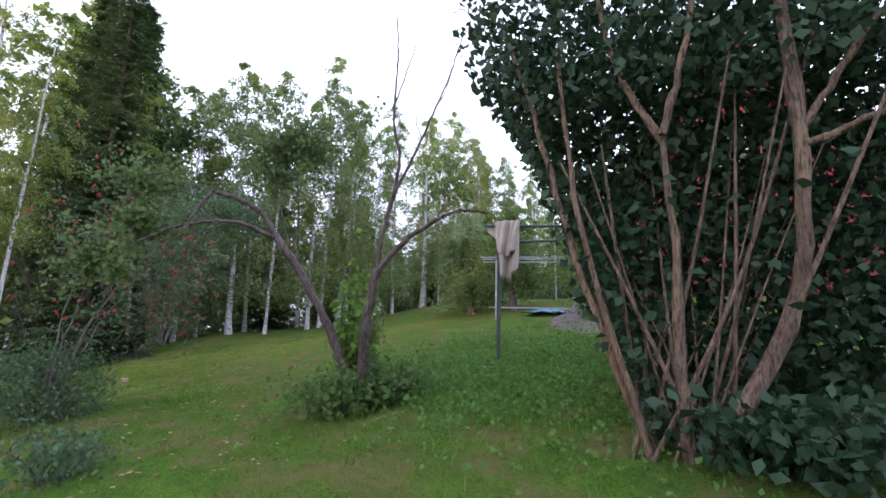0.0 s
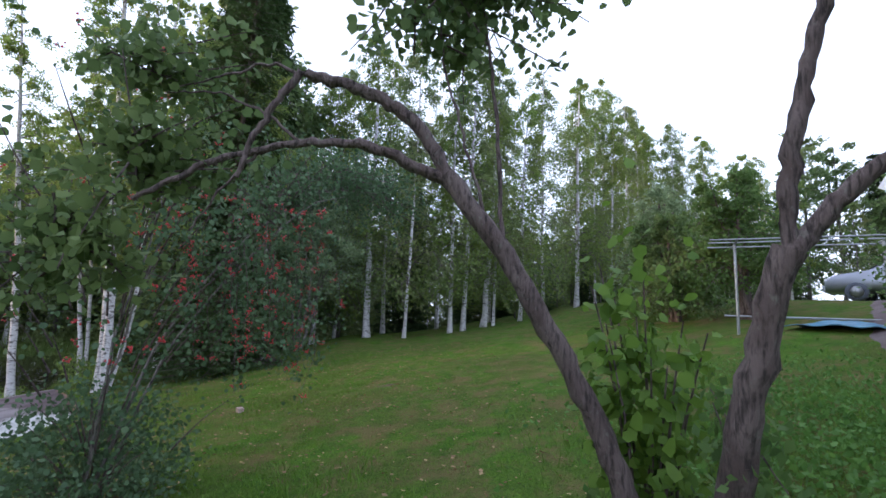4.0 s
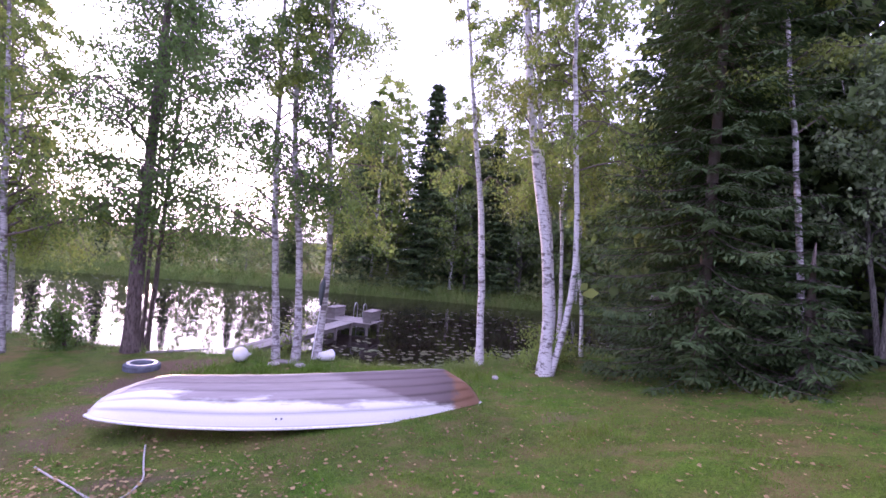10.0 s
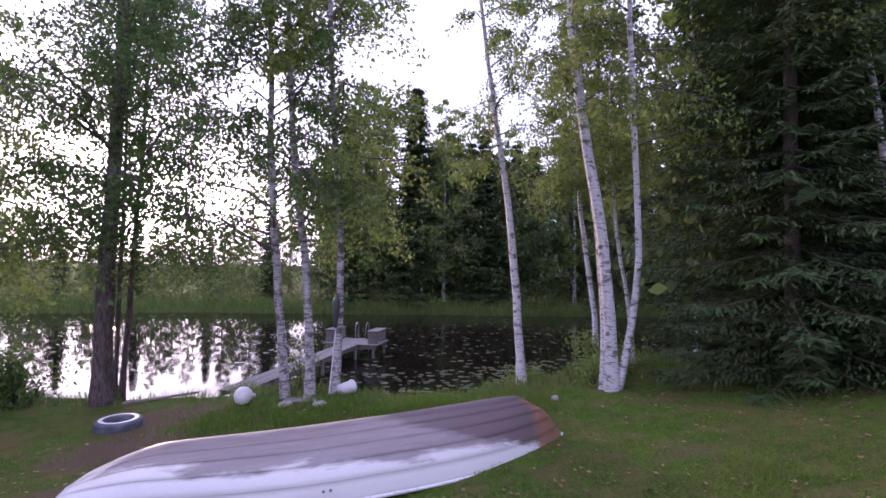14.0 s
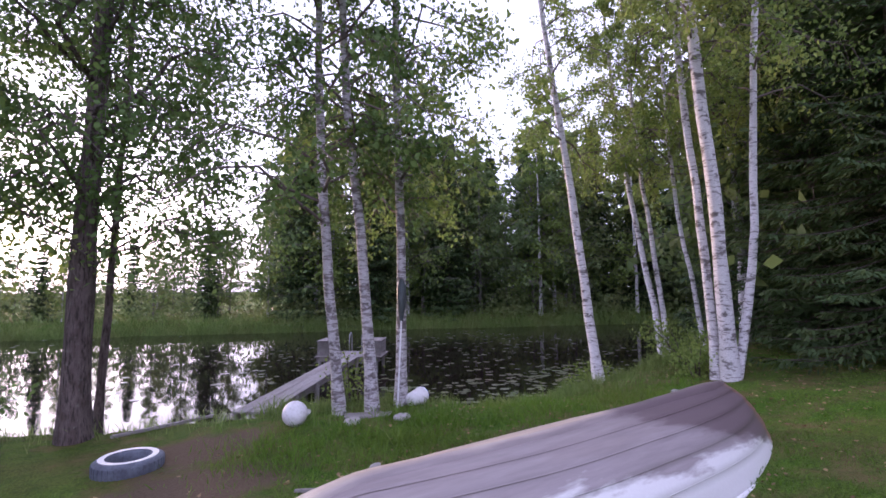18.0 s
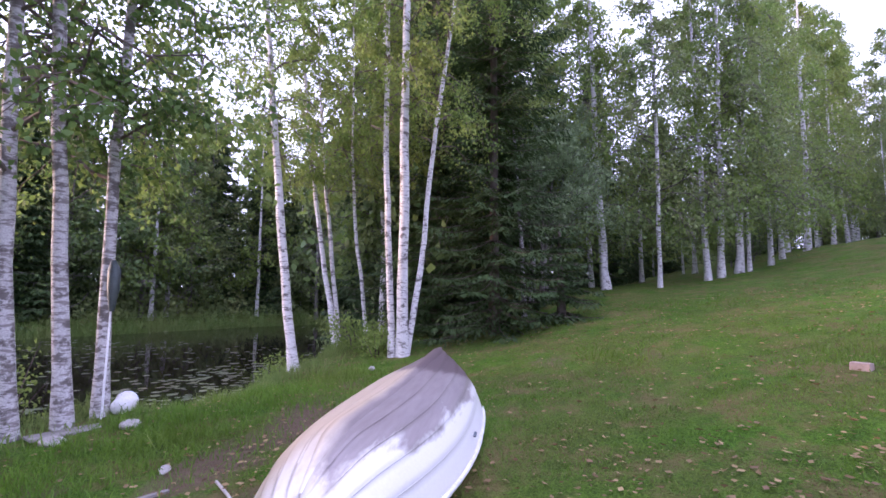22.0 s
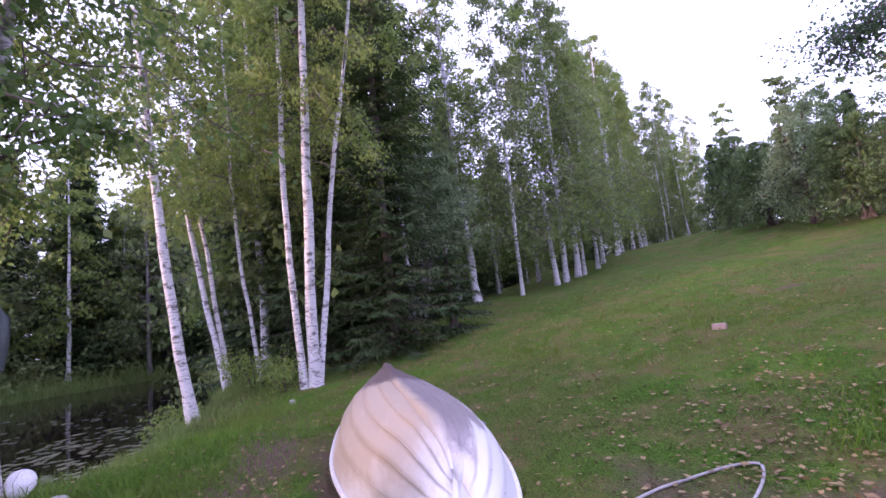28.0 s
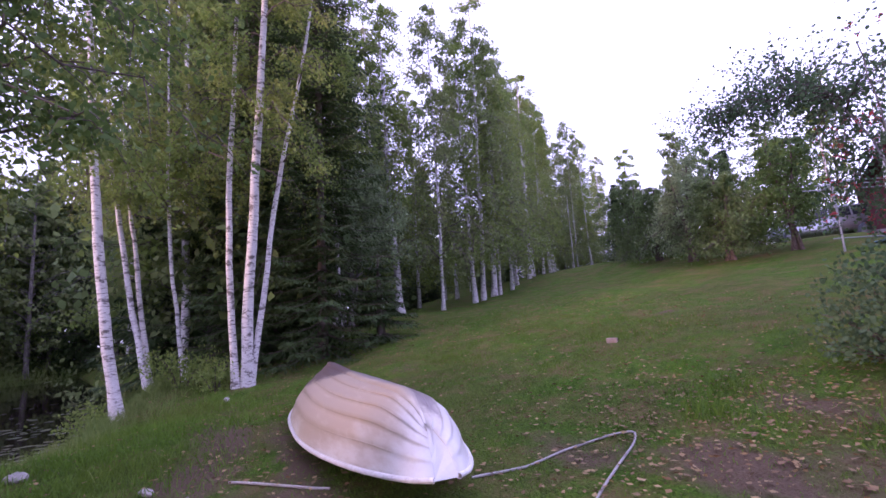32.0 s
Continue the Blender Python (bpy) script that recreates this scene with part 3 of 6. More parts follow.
def spruce(x, y, h, r, seed, label, dens=1.0, shoot=0.15):
    """Whorls of drooping boughs; every bough carries side twigs clothed in flat needle shoots."""
    rng = np.random.default_rng(seed)
    root = tagged(empty("spruce_tree", x, y, gz(x, y)), label, "tree")
    p = stem_line(h, (0, 0), (0, 0), 10, 0.01, rng)
    child("trunk", mesh_np("trunk", *tube(p, flare(0.13, h, 10), 9), TWIG, True), root)
    lines, spots, dirs, sides = [], [], [], []
    up = np.array([0, 0, 1.0])
    rows = int(h / 0.36)
    for k in range(rows):
        f = (k + 0.5 * rng.random()) / rows
        z = 0.25 + f * (h - 0.5)
        L0 = r * (1 - f) ** 0.66 + 0.12
        for b in range(13):
            a = 6.283 * (b + 0.7 * rng.random()) / (8 if b < 8 else 5) + k * 0.9
            L = L0 * (0.55 + 0.6 * rng.random()) * (1 if b < 8 else 0.5)
            o = np.array([math.cos(a), math.sin(a), 0])
            side = np.array([-o[1], o[0], 0])
            sag = 0.42 + 0.18 * rng.random()
            q = np.linspace(0, 1, 6)
            line = up * z + o * L * q[:, None] + up * (L * (-sag * q + 0.62 * sag * q ** 2))[:, None]
            lines.append(tube(line, np.linspace(0.02, 0.004, 6), 4))
            m = max(5, int(L * 13 * dens))
            w = 0.10 + 0.9 * (np.arange(m) + rng.random(m)) / m
            at = np.stack([np.interp(w, q, line[:, c]) for c in range(3)], 1)
            for sgn in (-1, 1):
                reach = (0.10 + 0.36 * L * (1.05 - w) * (0.6 + 0.6 * rng.random(m)))[:, None]
                d = sgn * side * 0.8 + o * 0.62 - up * (0.22 + 0.3 * rng.random((m, 1)))
                d = d / np.linalg.norm(d, axis=1)[:, None]
                n = 3
                for e in range(n):
                    c = at + d * reach * (e + 0.3 * rng.random((m, 1))) / n
                    sh = d + rng.standard_normal((m, 3)) * 0.28 - up * 0.22 * e / n
                    spots.append(c)
                    dirs.append(sh)
                    sides.append(np.cross(sh, up + rng.standard_normal((m, 3)) * 0.35))
            spots.append(at)
            dirs.append(o - up * 0.35 + rng.standard_normal((m, 3)) * 0.3)
            sides.append(side + rng.standard_normal((m, 3)) * 0.3)
    tagged(child("branch_work", mesh_np("branch_work", *join_vf(lines), BARK), root), kind="stuff")
    c, d, s = (np.concatenate(v) for v in (spots, dirs, sides))
    d /= np.linalg.norm(d, axis=1)[:, None]
    s /= np.linalg.norm(s, axis=1)[:, None] + 1e-9
    L = shoot * (0.7 + 0.7 * rng.random(len(c)))[:, None]
    w = (0.10 + 0.07 * rng.random(len(c))[:, None]) * shoot
    v = np.stack([c - s * w * 0.6, c + d * L * 0.45 - s * w, c + d * L, c + d * L * 0.45 + s * w], 1).reshape(-1, 3)
    tagged(child("crown", mesh_np("crown", v, np.arange(len(v)).reshape(-1, 4), NEEDLE), root), kind="stuff")
    return root


# ---- birches by the pond ----
POND = dict(group="birches by the pond", limbs=38, start=0.40, reach=1.6, per=230, droop=0.8)
tree("birch_tree", 4.97, 4.08, [(0, 0, 11.5, 0.105, (-0.13, 0.05), [(-0.2, 4.95, 4.05), (1.5, 5.05, 4.35), (3.9, 4.98, 4.62), (6.4, 4.55, 4.7)])], BIRCH, BIRCH_LEAF, 0.075, "leaning slender white birch at the pond's edge", seed=11, **POND)
tree("birch_tree", 5.32, 1.92, [
    (0, 0, 12.5, 0.125, (-0.17, -0.02), [(-0.2, 5.32, 1.88), (1.2, 5.36, 1.92), (3.2, 4.95, 1.84), (5.0, 4.4, 1.78), (6.5, 4.1, 1.7)]),
    (0, 0, 11.5, 0.082, (-0.14, 0.0), [(-0.2, 5.34, 2.10), (1.2, 5.52, 2.20), (3.2, 5.45, 2.32), (5.0, 5.0, 2.30), (6.5, 4.75, 2.2)]),
    (0, 0, 11.0, 0.072, (-0.2, -0.12), [(-0.2, 5.38, 1.86), (0.5, 5.5, 1.74), (1.2, 5.62, 1.64), (3.2, 5.55, 1.44), (5.0, 5.05, 1.2), (6.5, 4.6, 0.9)])],
     BIRCH, BIRCH_LEAF, 0.075, "three-stemmed white birch at the edge of the lawn", seed=12, **POND)
tree("birch_tree", 7.1, 3.85, [
    (0, 0, 11, 0.075, (0.02, 0.08), [(-0.2, 7.05, 3.82), (1.2, 7.36, 4.2), (3.6, 7.25, 4.55), (6.2, 7.4, 5.0)]),
    (0, 0, 10, 0.065, (0.02, 0.06), [(-0.2, 7.2, 3.8), (1.2, 7.55, 4.05), (3.6, 7.5, 4.35), (6.2, 7.7, 4.7)])], BIRCH, BIRCH_LEAF, 0.075, "two-stemmed birch leaning over the pond", seed=13, **POND)
tree("birch_tree", 7.58, 3.2, [(0, 0, 10.5, 0.055, (0.02, 0.03), [(-0.2, 7.56, 3.18), (1.2, 7.66, 3.38), (3.6, 7.35, 3.62), (6.5, 7.35, 3.7)])], BIRCH, BIRCH_LEAF, 0.075, "thin white birch beside the pond", seed=14, **POND)
for k, (x, y, h, r, lean, line) in enumerate([
        (0.08, 5.2, 11, 0.088, (-0.02, 0.03), [(-0.2, 0.08, 5.2), (1.4, -0.02, 5.3), (3.5, -0.25, 5.25), (6.0, -0.38, 5.15)]),
        (0.5, 4.98, 12, 0.092, (-0.02, 0.0), [(-0.2, 0.48, 4.95), (1.6, 0.52, 5.2), (3.8, 0.2, 5.15), (5.8, -0.05, 5.05)]),
        (0.94, 4.92, 11.5, 0.088, (-0.1, -0.14), [(-0.2, 0.94, 4.9), (1.4, 1.08, 5.1), (3.2, 1.08, 5.15), (5.2, 0.78, 4.8), (7.0, 0.6, 4.5)])]):
    tree("birch_tree", x, y, [(0, 0, h, r, lean, line)], GREY_BIRCH, DARK_LEAF if k < 2 else BIRCH_LEAF, 0.085, "grey-white birch standing beside the jetty", seed=21 + k, group="birches by the jetty", limbs=46, start=0.26, reach=2.1, per=310, droop=0.7)
tree("alder_tree", -2.98, 6.7, [(0, 0, 12, 0.175, (0.02, 0.0), (-0.05, 0)), (0.25, 0.55, 10, 0.06, (0.03, 0.03), (0, 0)), (0.1, 0.9, 9, 0.05, (0.0, 0.04), (0, 0))], BARK, DARK_LEAF, 0.08, "dark-barked alder with thin side stems on the shore", seed=31, limbs=46, start=0.25, reach=2.5, per=330, droop=0.5, spread=0.36)
for k, (x, y, h, r, lean) in enumerate([(-5.4, 6.95, 10.5, 0.085, (-0.06, 0.02)), (-7.1, 7.0, 11, 0.15, (-0.09, 0.0)), (-6.3, 10.4, 10, 0.075, (-0.03, 0.03)), (-8.6, 8.6, 10, 0.075, (-0.07, 0.02)), (-9.8, 9.0, 10.5, 0.085, (-0.08, 0)), (-7.9, 11.2, 9.5, 0.06, (-0.02, 0.02)), (-10.9, 9.8, 10, 0.1, (-0.03, 0.03)), (-8.1, 11.4, 9.5, 0.05, (0.01, 0.02))]):
    tree("birch_tree", x, y, [(0, 0, h, r, lean, (0.03, 0))], GREY_BIRCH if k in (0, 1, 6) else BIRCH, BIRCH_LEAF, 0.085, "pale birch in the glow of the low sun", seed=41 + k, group="birches left of the pond", limbs=50, start=0.22, reach=2.4, per=310, droop=0.7)

# ---- the big spruce ----
spruce(7.6, -0.1, 18.0, 2.35, 51, "large dense dark green spruce with branches to the ground", 1.0, 0.15)
spruce(9.5, 1.6, 17.0, 2.4, 52, "dark green spruce behind the larger one", 0.8, 0.18)
spruce(7.95, -1.85, 2.7, 1.25, 53, "low young spruce at the skirt of the large one", 1.1, 0.14)
tree("birch_tree", 9.3, -0.95, [(0, 0, 12, 0.075, (-0.03, 0.05), [(-0.2, 9.5, -1.05), (3.5, 9.25, -0.9), (7.0, 8.9, -0.6)])], GREY_BIRCH, BIRCH_LEAF, 0.09, "grey birch standing close behind the spruce", seed=15, group="birches by the pond", limbs=40, start=0.42, reach=1.9, per=240, droop=0.6)

# goat willow with several leaning stems
tree("willow_tree", 11.2, -1.7, [(0, 0, 6.5, 0.07, (0.12, -0.12), (0, 0)), (0.1, 0.1, 6.8, 0.06, (-0.08, 0.1), (0, 0)), (-0.1, 0, 6.2, 0.06, (-0.03, -0.02), (0, 0)), (0.15, -0.12, 7, 0.07, (0.2, -0.2), (0, 0))], GREY_BARK, GREY_LEAF, 0.11, "grey-green willow with several leaning stems", seed=55, limbs=34, start=0.3, reach=2.0, per=170, droop=0.2)

# ---- row of birches along the far edge of the lawn ----
ROW = [(13.6, -1.7), (15.0, -2.4), (12.9, -4.3), (16.5, -4.6), (12.4, -6.0), (13.2, -8.0), (13.5, -8.6), (14.2, -9.6), (14.4, -10.1), (15.6, -11.6), (17.5, -13.2), (19.5, -15.6), (21.5, -17.4), (22.0, -18.6), (24.0, -20.8), (26.5, -23.2), (29, -26.5), (18.5, -7.4), (20.0, -10.5), (27.5, -28.5), (31, -30), (33, -33), (35, -37), (38, -40), (24.5, -24.0)]
row_kinds = []
for k in range(4):
    row_kinds.append(tree("birch_tree", *ROW[k], [(0, 0, 13.6 + 0.7 * k, (0.11, 0.08, 0.155, 0.115)[k], (0.01, 0.012 * (k - 1)), (0.02, 0.01))], BIRCH, FOREST_LEAF if k % 2 else BIRCH_LEAF, 0.13, "tall birch in the row along the lawn", seed=61 + k, group="row of birches", limbs=72, start=0.14, reach=2.0, per=140, droop=0.9, spread=0.42))
for k, (x, y) in enumerate(ROW[4:]):
    ob = copy_thing(row_kinds[(k * 3 + 1) % 4], pose(x, y, gz(x, y), 0, 0, 70 * k))
    sc = 1.0 if k < 3 else 0.92 if k < 7 else 0.95
    ob.scale = (sc, sc, sc)
for k, (x, y, sc) in enumerate([(30.5, -21.6, 1.35), (29.4, -23.0, 1.2), (28.4, -24.2, 1.0), (22.6, -16.6, 1.02), (25.6, -22.4, 0.95), (27.2, -25.8, 0.72), (25.8, -26.6, 0.6), (21.0, -20.6, 0.42), (23.2, -24.4, 0.46)]):
    ob = copy_thing(row_kinds[(k * 3 + 2) % 4], pose(x, y, gz(x, y), 0, 0, 50 + 80 * k))
    ob.scale = (sc, sc, sc)

# ---- the wood all round ----
rng = np.random.default_rng(5)
far_kinds = [tree("forest_tree", 16.0, 25.0, [(0, 0, 11.5, 0.13, (0.02, 0), (0, 0))], GREY_BARK, FOREST_LEAF, 0.22, "leafy forest tree beyond the pond", seed=71, group="trees of the wood", limbs=60, start=0.08, reach=2.5, per=90, droop=0.4, spread=0.3),
             tree("forest_tree", 11.0, 28.5, [(0, 0, 13.5, 0.12, (0, 0.02), (0, 0))], BIRCH, BIRCH_LEAF, 0.22, "tall birch of the wood beyond the pond", seed=72, group="trees of the wood", limbs=60, start=0.14, reach=2.3, per=80, droop=0.6, spread=0.3),
             tree("forest_tree", 20.0, 23.5, [(0, 0, 10.5, 0.12, (0, 0), (0, 0))], GREY_BARK, APPLE_LEAF, 0.22, "dark leafy tree at the wood's edge", seed=73, group="trees of the wood", limbs=56, start=0.04, reach=2.8, per=95, droop=0.3, spread=0.32)]
far_spruce = spruce(17.5, 24.0, 13, 2.0, 75, "dark spruce of the wood", 0.6, 0.30)
WOOD = []
for k in range(84):      # beyond the pond
    x = -34 + 74 * (k + rng.random()) / 84
    WOOD.append((x, float(far_y(x)) + 2.5 + 7 * rng.random(), 0.42 if x < 3 else 0.6 if x < 8 else 1.1))
for k in range(40):      # second line
    x = 10 + 30 * rng.random()
    WOOD.append((x, float(far_y(x)) + 8 + 10 * rng.random(), 1.0))
for k in range(44):      # behind the row of birches
    s = k / 44
    WOOD.append((17 + 22 * s + 7 * rng.random(), 4 - 34 * s + 6 * rng.random(), 0.85 - 0.28 * s + 0.15 * rng.random()))
for k in range(16):      # left of the pond
    WOOD.append((-15 - 16 * rng.random(), 3 + 20 * rng.random(), 0.7))
WOOD += [(-12.2, 8.2, 0.8), (-13.6, 10.0, 0.85), (-12.6, 12.4, 0.7), (-15.0, 7.4, 0.9), (-14.6, 12.6, 0.75), (-16.5, 10.0, 0.9), (-11.6, 14.6, 0.5), (-16.0, 14.4, 0.7)]
for k in range(22):      # behind the house and the walker
    a = -2.2 - 2.0 * k / 22
    WOOD.append((-6 + 46 * math.cos(a), -12 + 40 * math.sin(a), 0.8))
WOOD += [(10.5, 3.4, 1.3), (12.2, 2.0, 1.4), (14.0, 3.6, 1.5), (11.4, 0.8, 1.25), (15.6, 0.3, 1.4), (38, -33, 0.6), (41, -38, 0.6), (36, -30, 0.6), (44, -44, 0.6), (30, -36, 0.4), (33, -40, 0.45), (11.6, 2.7, 0.95), (13.2, 1.2, 0.95), (12.8, 3.7, 1.1), (15.2, 2.8, 1.0), (16.8, 0.8, 1.0), (18.0, -2.0, 0.9), (14.6, 0.2, 1.1), (19.5, -5.5, 0.9), (14, -27, 0.75), (17.5, -28, 0.8), (21, -27, 0.7), (12, -30, 0.8), (24.5, -29, 0.75), (9.5, -31, 0.8), (28, -31, 0.7), (11, -25, 0.42), (13.5, -24, 0.45), (16.5, -26, 0.45), (19.5, -28, 0.5), (8.5, -26, 0.42), (23.5, -31, 0.5), (26, -33.5, 0.5), (15, -30, 0.55), (12.5, -28, 0.5)]
for x, y in ROW[9:]:     # young growth behind the far birches
    WOOD += [(x + 2.5 + 3 * rng.random(), y + 3 * rng.random() - 1, 0.38), (x + 5 + 3 * rng.random(), y + 3 * rng.random() - 2, 0.5)]
for k in range(26):      # beyond the pond's end
    WOOD.append((27 + 20 * rng.random(), 16.5 - 14 * (k + rng.random()) / 26 + 2 * rng.random(), 1.25))
WOOD = [w for w in WOOD if not (w[1] > float(shore_y(w[0])) - 0.5 and w[1] < float(far_y(w[0])) + 0.5)]
for k, (x, y, s) in enumerate(WOOD):
    src = far_spruce if k % 5 == 3 else far_kinds[k % 3]
    ob = copy_thing(src, pose(x, y, gz(x, y) - 0.1, 0, 0, 137.0 * k))
    sc = s * (0.85 + 0.3 * rng.random())
    ob.scale = (sc, sc, sc)


# ---- the upturned boat ----
BOAT_B, BOAT_H = 1.40, 0.60
BOAT = pose(0.05, 0.94, gz(0.0, 0.95) + 0.05, 0, 1.2, -3.2)


def boat_material():
    m, nt, b = material("stained_white_gelcoat", 0.42)
    v = coords(nt)
    sep = nt.nodes.new("ShaderNodeSeparateXYZ")
    nt.links.new(v, sep.inputs[0])
    cloud, streak, fine = noise_tex(nt, coords(nt, (0.5, 1.8, 1.8)), 2.4, 5, 0.6), noise_tex(nt, coords(nt, (1.2, 11, 11)), 2.0, 5, 0.6), noise_tex(nt, v, 45, 4)

    def field(fx, fy, fz, off, clouds, streaks=0.0):
        """A sloping field over the hull, ragged by the two noises."""
        last = None
        for source, k in ((sep.outputs["X"], fx), (sep.outputs["Y"], fy), (sep.outputs["Z"], fz), (cloud, clouds), (streak, streaks)):
            a = nt.nodes.new("ShaderNodeMath")
            a.operation = "MULTIPLY_ADD"
            a.inputs[1].default_value = k
            a.inputs[2].default_value = off if last is None else 0.0
            nt.links.new(source, a.inputs[0])
            if last is not None:
                nt.links.new(last, a.inputs[2])
            last = a.outputs[0]
        return last

    def both(a, b_):
        n = nt.nodes.new("ShaderNodeMath")
        n.operation = "MINIMUM"
        nt.links.new(a, n.inputs[0])
        nt.links.new(b_, n.inputs[1])
        return n.outputs[0]

    col = mixed(nt, fine, (0.66, 0.65, 0.645), (0.75, 0.74, 0.73))
    # cream film over the upper hull
    cream = field(0.0, 0.9, 2.2, -0.75, 0.9)
    col = mixed(nt, ramp(nt, cream, [(0.2, (0, 0, 0)), (0.75, (0.85, 0.85, 0.85))]), col, (0.56, 0.475, 0.375))
    tan = field(0.0, 0.9, 1.6, -1.25, 1.5, 0.6)
    col = mixed(nt, ramp(nt, tan, [(0.35, (0, 0, 0)), (0.7, (0.5, 0.5, 0.5))]), col, (0.40, 0.30, 0.20))
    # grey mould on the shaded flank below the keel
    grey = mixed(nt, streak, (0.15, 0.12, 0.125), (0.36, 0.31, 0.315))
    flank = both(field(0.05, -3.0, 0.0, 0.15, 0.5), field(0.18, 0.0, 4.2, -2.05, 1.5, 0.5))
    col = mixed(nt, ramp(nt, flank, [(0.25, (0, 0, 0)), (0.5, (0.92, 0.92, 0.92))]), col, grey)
    # dark growth round the stem head
    dark = field(0.8, 0.0, 3.6, -2.8, 1.0, 0.6)
    col = mixed(nt, ramp(nt, dark, [(0.3, (0, 0, 0)), (0.55, (0.9, 0.9, 0.9))]), col, (0.13, 0.095, 0.10))
    rust = field(2.4, -0.4, 0.3, -5.9, 1.4, 0.3)
    col = mixed(nt, ramp(nt, rust, [(0.5, (0, 0, 0)), (0.8, (0.6, 0.6, 0.6))]), col, (0.33, 0.16, 0.07))
    nt.links.new(col, b.inputs["Base Color"])
    bump(nt, b, fine, 0.12, 0.004)
    return m


GELCOAT = boat_material()


def build_boat():
    root = empty("rowing_boat", 0, 0, 0)
    root.matrix_world = BOAT
    tagged(root, "upturned white plastic rowing boat with grey-brown mould stains on the lawn", "boat")
    st = 64
    s = np.linspace(0, 1, st)
    x = -2.48 + 4.86 * s                     # along the keel
    rail = -2.84 + 5.80 * s                  # along the gunwale
    fore = np.clip((s - 0.46) / 0.54, 0, 1)
    aft = np.clip(s / 0.46, 0, 1)
    beam = BOAT_B / 2 * (0.10 + 0.90 * np.sin(aft * math.pi / 2) ** 0.62) * np.clip(1 - fore ** 2.9, 0.0, 1) ** 0.78 + 0.008
    keel = BOAT_H * (0.93 + 0.17 * np.clip((s - 0.35) / 0.55, 0, 1) ** 1.4)
    keel *= 1 - 0.16 * np.clip((s - 0.95) / 0.05, 0, 1) ** 1.5
    keel *= 0.62 + 0.38 * np.sin(np.clip(s / 0.13, 0, 1) * math.pi / 2) ** 0.8
    sheer = 0.02 + 0.05 * np.abs(2 * s - 1) ** 2.2
    laps = 5

    def skin(u, side, lift=0.0):
        """A line along the hull at u from keel (0) to gunwale (1)."""
        wide = 0.40 * u + 0.60 * math.sin(u * math.pi / 2) ** 0.9
        full = 0.34 + 0.30 * np.clip((s - 0.55) / 0.4, 0, 1)          # rounder amidships, sharper at the stem
        drop = full * u + (1 - full) * u ** 2.7
        y = side * (beam * wide + lift * np.minimum(1, beam / 0.15))
        z = sheer + (keel - sheer) * (1 - drop) + lift * 0.7
        return np.stack([x + (rail - x) * u ** 0.8, y, z], 1)

    # each strake laps over the next: a smooth run, then a small step
    prof = []
    for k in range(laps):
        for q in (0.02, 0.25, 0.5, 0.75, 0.97):
            prof.append(((k + q) / laps, 0.008 * q))
    cols = [skin(u, -1, lift) for u, lift in prof[::-1]] + [skin(0.0, 1)] + [skin(u, 1, lift) for u, lift in prof]
    V = np.stack(cols, 1)
    n, m = V.shape[:2]
    i, j = np.meshgrid(np.arange(n - 1), np.arange(m - 1), indexing="ij")
    F = np.stack([i * m + j, (i + 1) * m + j, (i + 1) * m + j + 1, i * m + j + 1], -1).reshape(-1, 4)
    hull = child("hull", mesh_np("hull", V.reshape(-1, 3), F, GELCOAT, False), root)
    mod = hull.modifiers.new("thickness", "SOLIDIFY")
    mod.thickness = 0.012
    mod.offset = -1
    bm = bmesh.new()
    ring = [bm.verts.new(V[0, k]) for k in range(m)]
    bm.faces.new(ring)
    back = bmesh.ops.extrude_face_region(bm, geom=bm.faces[:])
    bmesh.ops.translate(bm, vec=(0.03, 0, 0), verts=[g for g in back["geom"] if isinstance(g, bmesh.types.BMVert)])
    part("transom", bm, GELCOAT, root)
    # flat keel band with soft shoulders
    w = 0.055 * np.clip((1 - s) / 0.1, 0.15, 1) * np.clip(s / 0.08, 0.3, 1)
    kb = []
    for q, up in ((-1.25, -0.035), (-1.0, 0.012), (-0.3, 0.02), (0.3, 0.02), (1.0, 0.012), (1.25, -0.035)):
        kb.append(np.stack([x, q * w, keel + up], 1))
    K = np.stack(kb, 1)
    i, j = np.meshgrid(np.arange(len(K) - 1), np.arange(5), indexing="ij")
    child("keel", mesh_np("keel", K.reshape(-1, 3), np.stack([i * 6 + j, (i + 1) * 6 + j, (i + 1) * 6 + j + 1, i * 6 + j + 1], -1).reshape(-1, 4), GELCOAT, True), root)
    for side in (-1, 1):
        rim = skin(1.0, side, 0.012)
        rim[:, 2] += 0.008
        child("gunwale", mesh_np("gunwale", *tube(rim, np.full(st, 0.020), 8), WHITE_PLASTIC, True), root)
        for k in range(1, laps):
            ridge = skin(k / laps - 0.004, side, 0.003)[3:-6]
            child("strake", mesh_np("strake", *tube(ridge, np.full(len(ridge), 0.006), 8), GELCOAT, True), root)
    for dx in (0.0, 0.07):
        bm = bmesh.new()
        bmesh.ops.create_icosphere(bm, subdivisions=1, radius=0.016)
        bmesh.ops.translate(bm, vec=(-0.55 + dx, -BOAT_B / 2 + 0.005, 0.17), verts=bm.verts)
        part("drain_hole", bm, RUBBER, root, "small dark hole in the hull side")
    return root


build_boat()


def ground_line(points, lift=0.012, n=40):
    p = smooth_line([(x, y, 0) for x, y in points], n)
    p[:, 2] = height(p[:, 0], p[:, 1]) + lift
    return p


